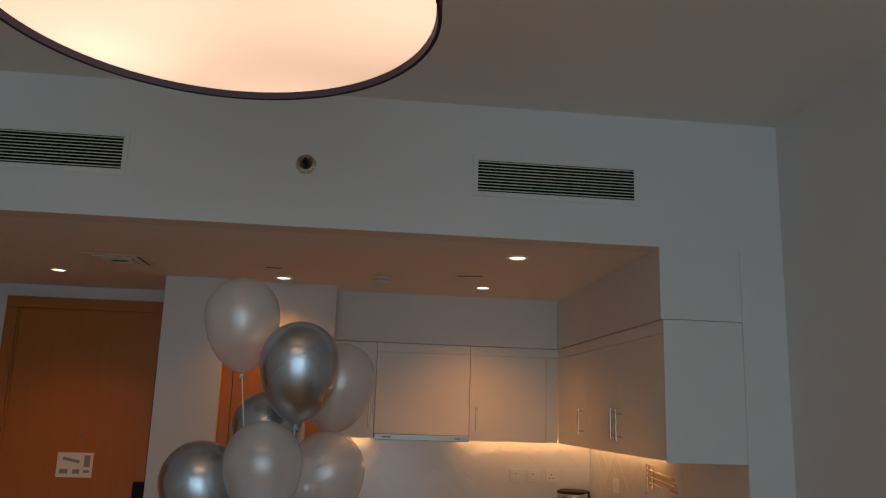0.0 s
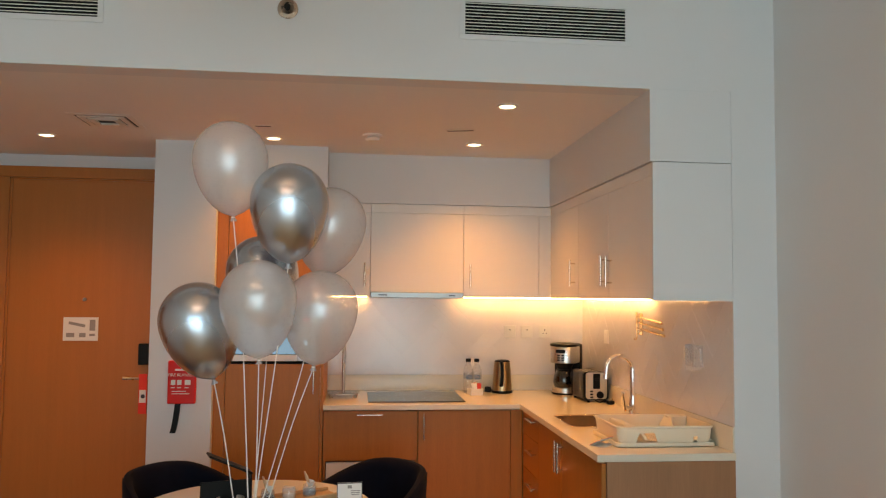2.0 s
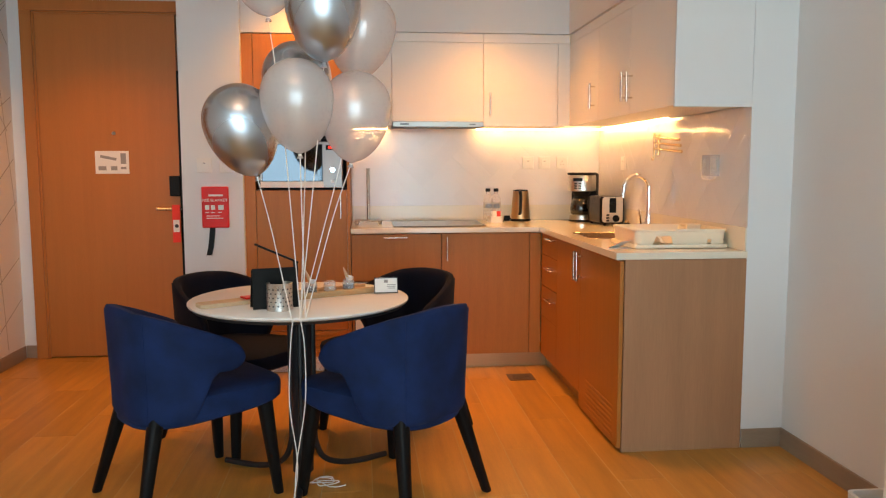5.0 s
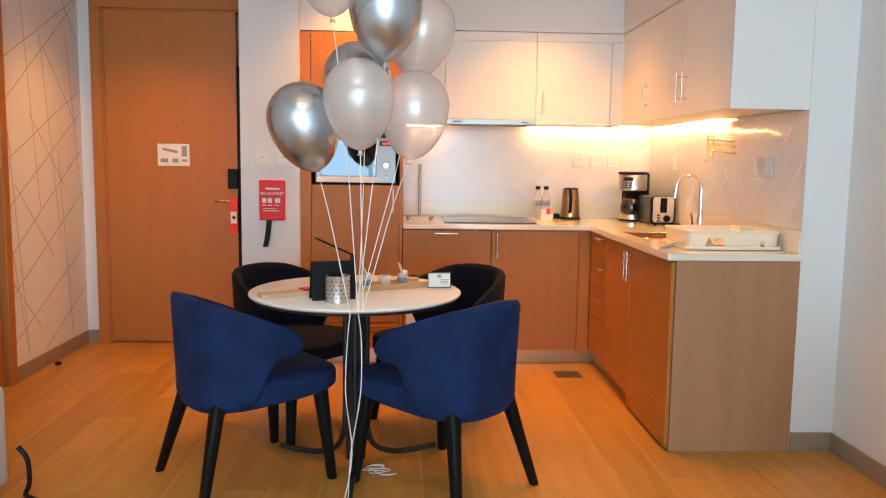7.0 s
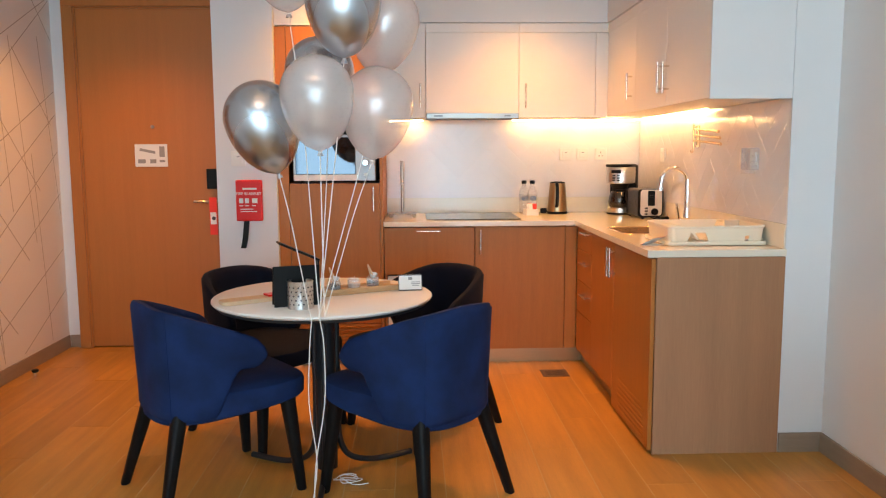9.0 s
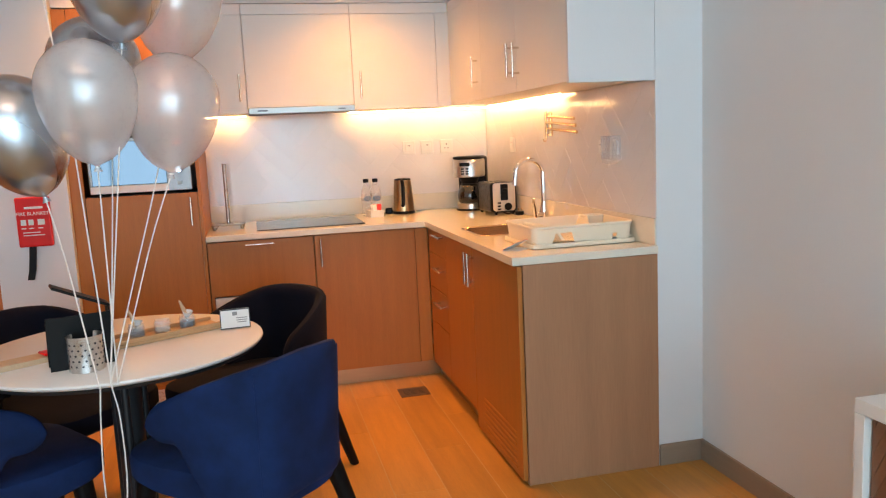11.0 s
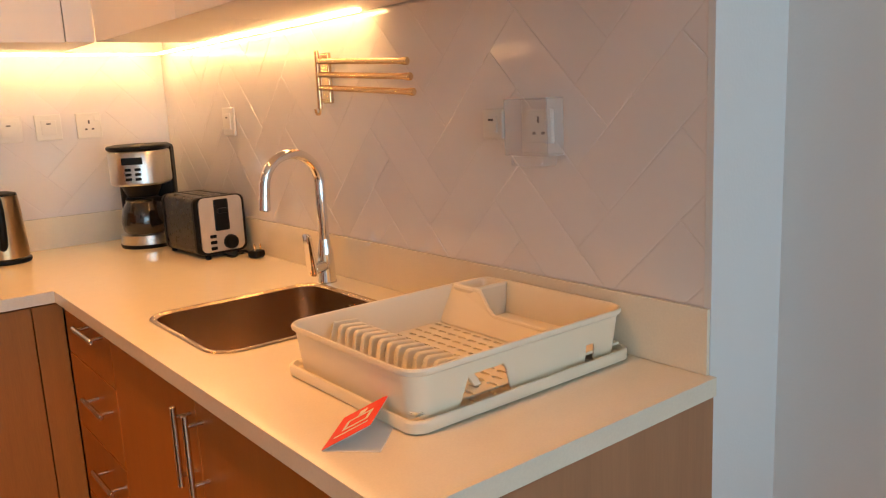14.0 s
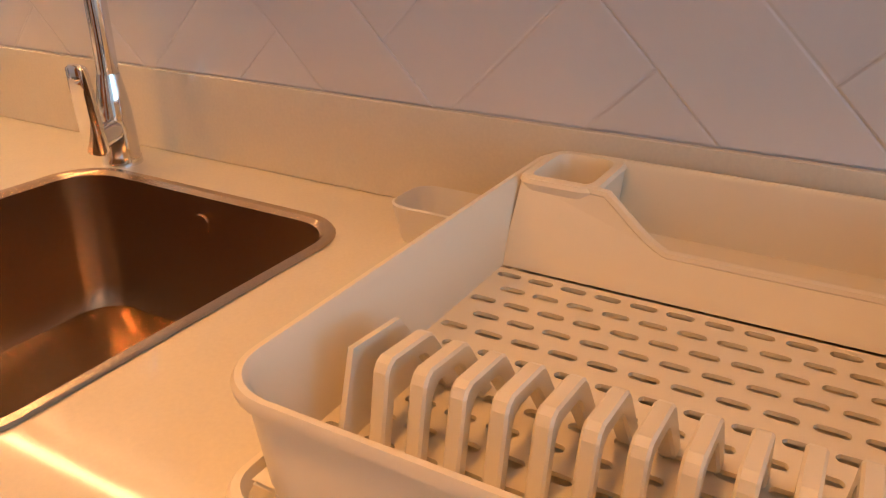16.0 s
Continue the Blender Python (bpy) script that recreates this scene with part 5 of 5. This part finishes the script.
part("lever", bx(-0.014, 0.014, -TL / 2 - 0.022, -TL / 2 - 0.0065, 0.135, 0.15, 0.004), BLACKPL, ts)
part("dial", lathe([(0, 0.018), (0.017, 0.018), (0.021, 0.013), (0.022, 0.0)], 28, pose(0.022, -TL / 2 - 0.0021, 0.045, 90)), BLACKPL, ts, "", True)
for i in range(3):
    part("button", bx(-0.042, -0.022, -TL / 2 - 0.005, -TL / 2 - 0.0021, 0.026 + i * 0.018, 0.036 + i * 0.018, 0.002), BLACKPL, ts)
for s in (-1, 1):
    part("slot", bx(s * 0.03 - 0.012, s * 0.03 + 0.012, -0.09, 0.09, TH - 0.004, TH + 0.0006), BLACKPL, ts)
    part("slot_trim", merged(bx(s * 0.03 - 0.015, s * 0.03 - 0.0125, -0.093, 0.093, TH, TH + 0.002), bx(s * 0.03 + 0.0125, s * 0.03 + 0.015, -0.093, 0.093, TH, TH + 0.002)), STEEL, ts)
for i in range(4):
    part("foot", bx((-0.06, 0.045)[i % 2], (-0.045, 0.06)[i % 2], (-0.13, 0.115)[i // 2], (-0.115, 0.13)[i // 2], 0, 0.0125, 0.003), BLACKPL, ts)
pl = thing("mains_plug", (1.672, 4.905, ZW), 20, "black three-pin mains plug on its cord", "plug")
part("body", slab(rounded(0.045, 0.038, 0.012, 4), 0.001, 0.022, 0.005), BLACKPL, pl, "", True)
for x, y in ((0, 0.008), (-0.011, -0.006), (0.011, -0.006)):
    part("pin", bx(x - 0.003, x + 0.003, y - 0.002, y + 0.002, 0.0215, 0.04, 0.0008, 1), BRASS, pl, "brass pin")
part("cord", tube(smoothline([(0.0, 0.02, 0.01), (-0.01, 0.045, 0.02), (-0.04, 0.05, 0.008), (-0.075, 0.055, 0.02)], 5), 0.0035, 8), BLACKPL, pl)

# dish rack on its drip tray
RX0, RX1, RY0, RY1 = 1.252, 1.698, 3.552, 3.908
tray = thing("drip_tray", ((RX0 + RX1) / 2, (RY0 + RY1) / 2, ZW), 0, "cream plastic drip tray under the dish rack", "tray")
TWd, TDp = RX1 - RX0 + 0.004, RY1 - RY0 + 0.008


def rr(w, d, r, z, n=6):
    return [(x, y, z) for x, y in rounded(w, d, r, n)]


part("pan", loft([rr(TWd - 0.02, TDp - 0.02, 0.02, 0.0005), rr(TWd, TDp, 0.025, 0.003), rr(TWd, TDp, 0.025, 0.017), rr(TWd - 0.004, TDp - 0.004, 0.024, 0.0195), rr(TWd - 0.012, TDp - 0.012, 0.022, 0.0195), rr(TWd - 0.018, TDp - 0.018, 0.02, 0.010), rr(TWd - 0.03, TDp - 0.03, 0.02, 0.007)]), CREAM, tray, "", True)
for i in range(9):
    x = -TWd / 2 + 0.05 + i * 0.04
    part("rib", bx(x - 0.002, x + 0.002, -TDp / 2 + 0.03, TDp / 2 - 0.03, 0.0072, 0.0105), CREAM, tray)

rack = thing("dish_rack", ((RX0 + RX1) / 2, (RY0 + RY1) / 2, ZW + 0.0125), 0, "cream plastic dish drying rack, empty", "dish rack")
W, D, H = RX1 - RX0, RY1 - RY0, 0.076


def rackwall():
    """Tapered open box wall with a rolled rim and two cut-outs along its foot."""
    outer = [(W - 0.026, D - 0.026, 0.030, 0.0), (W - 0.012, D - 0.012, 0.033, H - 0.012), (W - 0.002, D - 0.002, 0.036, H - 0.008), (W, D, 0.037, H - 0.003), (W - 0.003, D - 0.003, 0.037, H), (W - 0.010, D - 0.010, 0.034, H), (W - 0.017, D - 0.017, 0.031, H - 0.004), (W - 0.031, D - 0.031, 0.027, 0.003)]
    bm = loft([rr(w, d, r, z, 8) for w, d, r, z in outer], False, False)
    return bm


def cutaway(bm, boxes):
    out = bm
    for x0, x1, y0, y1, z0, z1, slope in boxes:
        for co, no in (((x0, 0, 0), (1, 0, -slope)), ((x1, 0, 0), (1, 0, slope)), ((0, 0, z1), (0, 0, 1))):
            fs = [f for f in out.faces if y0 - 0.02 <= f.calc_center_median().y <= y1 + 0.02]
            geo = fs + list({e for f in fs for e in f.edges}) + list({v for f in fs for v in f.verts})
            bmesh.ops.bisect_plane(out, geom=geo, plane_co=co, plane_no=no)
        dead = []
        for f in out.faces:
            c = f.calc_center_median()
            k = c.z * slope
            if y0 <= c.y <= y1 and x0 + k < c.x < x1 - k and z0 <= c.z <= z1:
                dead.append(f)
        bmesh.ops.delete(out, geom=dead, context="FACES")
    return out


rb = cutaway(rackwall(), [(-0.135, -0.035, -D / 2 - 0.01, -D / 2 + 0.03, -0.01, 0.046, 0.35), (0.125, 0.145, -D / 2 - 0.01, -D / 2 + 0.03, -0.01, 0.03, 0.0)])
part("basket", rb, CREAM, rack, "", True)
# pierced floor: bars between rows of slots
FZ = 0.012
fx0, fx1, fy0, fy1 = -W / 2 + 0.014, 0.088, -D / 2 + 0.014, D / 2 - 0.014
nrow, ncol = 13, 12
px, py = (fx1 - fx0) / nrow, (fy1 - fy0) / ncol
fb = bmesh.new()


def cell(x0, x1, y0, y1, hole):
    """One patch of the rack floor, with an oval slot through it or plain."""
    cx, cy = (x0 + x1) / 2, (y0 + y1) / 2
    if not hole:
        q = [(x0, y0), (x1, y0), (x1, y1), (x0, y1)]
        lo, hi = ([fb.verts.new((x, y, z)) for x, y in q] for z in (FZ - 0.003, FZ))
        fb.faces.new(hi)
        fb.faces.new(lo[::-1])
        return
    edge = [(x1, cy), (x1, y1), (cx, y1), (x0, y1), (x0, cy), (x0, y0), (cx, y0), (x1, y0)]
    outer, oval = [], []
    for k in range(16):
        a, b = edge[k // 2], edge[(k // 2 + 1) % 8]
        outer.append(a if k % 2 == 0 else ((a[0] + b[0]) / 2, (a[1] + b[1]) / 2))
        t = math.pi * k / 8
        dx, dy = math.cos(t) * 0.0042, math.sin(t) * 0.0042
        oval.append((cx + dx, cy + dy + math.copysign(py * 0.22, dy) * (1 if abs(dy) > 1e-6 else 0)))
    rings = [[fb.verts.new((x, y, z)) for x, y in ring] for ring, z in ((outer, FZ), (oval, FZ), (oval, FZ - 0.003), (outer, FZ - 0.003))]
    for ra, rb_ in zip(rings, rings[1:]):
        for k in range(16):
            fb.faces.new((ra[k], ra[(k + 1) % 16], rb_[(k + 1) % 16], rb_[k]))


for i in range(nrow):
    x0, x1 = fx0 + i * px, fx0 + (i + 1) * px
    if i % 2:
        cell(x0, x1, fy0, fy0 + py / 2, False)
        cell(x0, x1, fy1 - py / 2, fy1, False)
        for j in range(ncol - 1):
            cell(x0, x1, fy0 + (j + 0.5) * py, fy0 + (j + 1.5) * py, True)
    else:
        for j in range(ncol):
            cell(x0, x1, fy0 + j * py, fy0 + (j + 1) * py, True)
bmesh.ops.recalc_face_normals(fb, faces=fb.faces[:])
bmesh.ops.remove_doubles(fb, verts=fb.verts[:], dist=0.0002)
bmesh.ops.recalc_face_normals(fb, faces=fb.faces[:])
part("floor_grid", fb, CREAM, rack, "floor pierced with rows of oval slots")
# plate holders: a row of arched fingers
for i in range(12):
    y = D / 2 - 0.058 - i * 0.0232
    outer = [(-0.160, FZ), (-0.152, FZ + 0.040), (-0.149, FZ + 0.044), (-0.144, FZ + 0.046), (-0.108, FZ + 0.043), (-0.103, FZ + 0.041), (-0.099, FZ + 0.037), (-0.070, FZ)]
    inner = [(-0.150, FZ), (-0.144, FZ + 0.030), (-0.141, FZ + 0.034), (-0.137, FZ + 0.036), (-0.115, FZ + 0.034), (-0.112, FZ + 0.032), (-0.109, FZ + 0.029), (-0.084, FZ)]
    prof = [(x, FZ + (z - FZ) * 1.18) for x, z in outer + inner[::-1]]
    ring0 = [(x, y - 0.0050, z) for x, z in prof]
    ring1 = [(x, y + 0.0050, z) for x, z in prof]
    bm = loft([ring0, ring1])
    bmesh.ops.bevel(bm, geom=[e for e in bm.edges if abs(e.verts[0].co.y - e.verts[1].co.y) < 1e-6], offset=0.0015, segments=1, affect="EDGES")
    part("plate_finger", bm, CREAM, rack)
endp = [(-0.166, FZ), (-0.150, FZ + 0.056), (-0.104, FZ + 0.052), (-0.062, FZ)]
part("end_plate", loft([[(x, D / 2 - 0.040, z) for x, z in endp], [(x, D / 2 - 0.0365, z) for x, z in endp]]), CREAM, rack, "solid end plate of the plate row")
# partition with a sloping shoulder, cup shelf behind it, and the cutlery pot
pp = [(-D / 2 + 0.012, 0.040), (0.010, 0.040), (0.045, 0.043), (0.088, 0.070), (0.100, 0.074), (D / 2 - 0.012, 0.075)]
low = [(y, FZ) for y, _ in pp]
part("partition", loft([[(0.092 + z * 0.5, y, z) for y, z in pp] + [(0.092, y, z) for y, z in low[::-1]], [(0.097 + z * 0.5, y, z) for y, z in pp] + [(0.097, y, z) for y, z in low[::-1]]]), CREAM, rack)
part("partition_lip", tube(smoothline([(0.095 + z * 0.5, y, z) for y, z in pp], 4), 0.0045, 8), CREAM, rack, "", True)
part("shelf_floor", bx(0.098, W / 2 - 0.013, -D / 2 + 0.014, 0.112, 0.012, 0.016), CREAM, rack)
pw, pd, pcx, pcy = W / 2 - 0.006 - 0.124, D / 2 - 0.007 - 0.100, (W / 2 - 0.006 + 0.124) / 2, (D / 2 - 0.007 + 0.100) / 2


def pot_ring(w, d, r, z):
    return [(pcx + x, pcy + y, z) for x, y in rounded(w, d, r, 6)]


part("cutlery_pot", loft([pot_ring(pw - 0.012, pd - 0.010, 0.012, 0.011), pot_ring(pw - 0.003, pd - 0.003, 0.015, H - 0.006), pot_ring(pw, pd, 0.016, H - 0.002), pot_ring(pw - 0.004, pd - 0.004, 0.016, H + 0.0015), pot_ring(pw - 0.018, pd - 0.018, 0.014, H + 0.0015), pot_ring(pw - 0.024, pd - 0.024, 0.012, H - 0.004), pot_ring(pw - 0.030, pd - 0.028, 0.010, 0.014)]), CREAM, rack, "rounded cutlery pot", True)
dish = thing("soap_dish", (1.640, 3.985, ZW), 0, "small white soap dish beside the sink", "dish")
part("bowl", loft([rr(0.05, 0.075, 0.014, 0.0005), rr(0.062, 0.09, 0.018, 0.034), rr(0.058, 0.086, 0.017, 0.035), rr(0.048, 0.072, 0.013, 0.006)]), WHITEPL, dish, "", True)
dish.scale = (1.1, 1.15, 1.1)
lf = thing("safety_leaflet", (1.143, 3.605, ZW), 0, "half-open red safety card with white inside on the worktop", "leaflet")
hin, up, flat = Vector((0.077, 0.07, 0)), Vector((0.049, -0.044, 0.034)), Vector((0.053, -0.056, 0))


def leaf(o, a, b, t, z=0.001):
    nrm = a.cross(b).normalized() * t
    c = [o, o + a, o + a + b, o + b]
    return loft([[p + Vector((0, 0, z)) for p in c], [p + nrm + Vector((0, 0, z)) for p in c]])


part("flat_leaf", leaf(Vector((0, 0, 0)), hin, flat, 0.0006), PAPER, lf, "white lower leaf")
part("raised_leaf", leaf(Vector((0, 0, 0)), hin, up, 0.0006), PAPER, lf, "white inside")
nr = hin.cross(up).normalized()
nr = nr if nr.y > 0 else -nr
part("red_face", leaf(nr * 0.0009, hin, up, 0.0004), REDPAPER, lf, "red printed outside")
for a0, a1, b0, b1 in ((0.35, 0.40, 0.25, 0.8), (0.62, 0.67, 0.25, 0.8), (0.35, 0.67, 0.25, 0.32), (0.35, 0.67, 0.73, 0.8), (0.2, 0.24, 0.15, 0.85), (0.7, 0.85, 0.45, 0.6)):
    part("print", leaf(nr * 0.0016 + hin * a0 + up * b0, hin * (a1 - a0), up * (b1 - b0), 0.0003), PAPER, lf, "white pictogram line")

# ---- living room edges ----
con = thing("console", (1.46, 2.075, 0), 0, "white-framed console with walnut chevron doors", "console")
L = 1.3
part("top", bx(0, XR - 1.46 - 0.012, -L, 0, 0.71, 0.742, 0.002), WHITEPL, con)
part("side", bx(0, XR - 1.46 - 0.012, -0.03, 0, 0.12, 0.709, 0.002), WHITEPL, con)
part("side", bx(0, XR - 1.46 - 0.012, -L, -L + 0.03, 0.12, 0.709, 0.002), WHITEPL, con)
part("bottom", bx(0, XR - 1.46 - 0.012, -L + 0.031, -0.031, 0.12, 0.15, 0.002), WHITEPL, con)
part("back", bx(0.40, 0.415, -L + 0.031, -0.031, 0.151, 0.709), WHITEPL, con)
part("door_core", bx(0.024, 0.04, -L + 0.034, -0.034, 0.154, 0.706), BLACKPL, con)
for k in range(-8, 26):
    for half in (0, 1):
        base = -0.037 - half * 0.31
        z = 0.12 + k * 0.056 - 0.62
        poly = [(base, z + 0.62), (base - 0.306, z), (base - 0.306, z + 0.053), (base, z + 0.673)] if half else [(base, z), (base - 0.306, z + 0.62), (base - 0.306, z + 0.673), (base, z + 0.053)]
        poly = clip(poly, -L + 0.036, -0.036, 0.156, 0.704)
        if len(poly) > 2:
            part("strip", loft([[(0.0235, y, zz) for y, zz in poly], [(0.016, y, zz) for y, zz in poly]]), WALNUT, con)
for y in (-0.08, -L + 0.08):
    for x in (0.06, 0.36):
        part("leg", lathe([(0, 0), (0.011, 0), (0.018, 0.12), (0, 0.12)], 16, pose(x, y, 0)), BLACKMETAL, con, "", True)
bn = thing("waste_bin", (1.638, 2.205, 0), 0, "black square waste bin with a white liner", "bin")
part("body", loft([rr(0.20, 0.20, 0.02, 0.002), rr(0.24, 0.24, 0.025, 0.26), rr(0.232, 0.232, 0.022, 0.26), rr(0.192, 0.192, 0.018, 0.012)]), BLACKPL, bn, "", True)
part("liner", loft([rr(0.246, 0.246, 0.026, 0.225), rr(0.248, 0.248, 0.026, 0.264), rr(0.226, 0.226, 0.02, 0.264), rr(0.19, 0.19, 0.02, 0.10)], False, True), WHITEPL, bn, "white bin liner", True)
sf = thing("armchair", (-1.83, 2.52, 0), 0, "pale grey leather armchair seen by its back corner", "armchair")
part("back_panel", bx(-0.36, 0.32, 0.30, 0.43, 0.06, 0.445, 0.03, 4), SOFAGREY, sf, "", True)
part("side_panel", bx(0.22, 0.325, -0.40, 0.298, 0.06, 0.42, 0.03, 4), SOFAGREY, sf, "", True)
part("side_panel", bx(-0.36, -0.255, -0.40, 0.298, 0.06, 0.42, 0.03, 4), SOFAGREY, sf, "", True)
part("seat_cushion", bx(-0.25, 0.215, -0.40, 0.295, 0.10, 0.36, 0.03, 4), SOFAGREY, sf, "", True)
for x in (-0.3, 0.27):
    for y in (-0.35, 0.37):
        part("leg", rod(0.018, 0, 0.07, 14, 0.002, pose(x, y, 0)), BLACKMETAL, sf, "", True)
bg = thing("bag_strap", (-1.46, 2.95, 0), 0, "black bag strap trailing on the floor", "strap")
part("strap", tube(smoothline([(-0.02, 0, 0.20), (0.012, 0, 0.15), (0.016, 0, 0.06), (0.0, 0, 0.012), (0.04, -0.03, 0.010), (0.07, -0.05, 0.010)], 6), 0.0095, 8), BLACKPL, bg, "", True)
fv = thing("floor_vent", (0.965, 4.705, 0), 0, "brown metal floor socket plate", "floor plate")
part("frame", bx(-0.08, 0.08, -0.075, 0.075, 0.0005, 0.003, 0.001), BROWNMETAL, fv)
part("lid", bx(-0.07, 0.07, -0.065, 0.065, 0.0031, 0.0045, 0.001), BROWNMETAL, fv)
for i in range(5):
    part("slot", bx(-0.055, 0.055, -0.045 + i * 0.02, -0.038 + i * 0.02, 0.0046, 0.0049), DARKINK, fv)

# ---- wall tiles ----
random.seed(8)


def tile_wall(parent, name, u0, u1, v0, v1, ou, ov, place):
    """Herringbone of 0.1 x 0.3 m tiles at 45 degrees, each its own piece; place() sets (u, v, depth) in the room."""
    w, n, gap, c = 0.1, 3, 0.0006, math.sqrt(0.5)
    for k in range(-40, 41):
        for m in range(-8, 9):
            for x, y, a, b in ((k + 2 * n * m, k, n, 1), (k + n + 2 * n * m, k - n + 1, 1, n)):
                def quad(ins):
                    return [(ou + w * c * (p - q), ov + w * c * (p + q)) for p, q in ((x + ins, y + ins), (x + a - ins, y + ins), (x + a - ins, y + b - ins), (x + ins, y + b - ins))]
                q0 = clip(quad(gap / w), u0, u1, v0, v1)
                q1 = clip(quad(gap / w + 0.018), u0 + 0.001, u1 - 0.001, v0 + 0.001, v1 - 0.001)
                if len(q0) < 3 or area(q0) < 2e-4:
                    continue
                if len(q0) != len(q1):
                    cu, cv = sum(p[0] for p in q0) / len(q0), sum(p[1] for p in q0) / len(q0)
                    q1 = [(cu + (p[0] - cu) * 0.95, cv + (p[1] - cv) * 0.95) for p in q0]
                mu, mv = sum(p[0] for p in q0) / len(q0), sum(p[1] for p in q0) / len(q0)
                ta, tb = random.gauss(0, 0.003), random.gauss(0, 0.003)

                def lay(p, d):
                    return place(p[0], p[1], d + ta * (p[0] - mu) + tb * (p[1] - mv))
                part(name, loft([[place(p[0], p[1], 0.0) for p in q0], [lay(p, 0.0063) for p in q0], [lay(p, 0.0068) for p in q1]]), TILE, parent)


tile_wall(wall_kitchen, "tile", -0.055, XW - 0.001, 1.0055, UB + 0.02, 0.512, 1.208, lambda u, v, d: (u, YB + 0.008 - d, v))
splash = tagged(part("wall_splashback", bx(XW + 0.0022, XW + 0.0139, YE + 0.0125, YB + 0.002, 0.86, UB - 0.0045), GROUT), "herringbone tiled wall behind the sink", "wall", kind="structure")
tile_wall(splash, "tile", YE + 0.013, YB - 0.001, 1.0055, UB - 0.005, 3.683, 1.066, lambda u, v, d: (XW + 0.008 - d, u, v))

# ---- floor planks ----
random.seed(11)
PW, PL, G = 0.2, 1.2, 0.0019
cache = {}
x = 1.645 - PW * 20
col = 0
while x < XR:
    a, b = max(x + G, XL), min(x + PW - G, XR)
    if b - a > 0.01:
        y = YS - (0.4, 0.0, 0.8)[col % 3] - random.choice((0, 0.1))
        while y < YB:
            c, d = max(y + G, YS), min(y + PL - G, YB + 0.1)
            if d - c > 0.02:
                key = (round(b - a, 4), round(d - c, 4))
                if key not in cache:
                    bm = bx(0, b - a, 0, d - c, -0.008, 0.0, 0.0006, 1)
                    me = bpy.data.meshes.new("plank")
                    bm.to_mesh(me)
                    bm.free()
                    me.materials.append(PLANK)
                    cache[key] = me
                ob = new("plank", cache[key])
                ob.parent = floor
                ob.location = (a, c, 0)
            y += PL
    x += PW
    col += 1
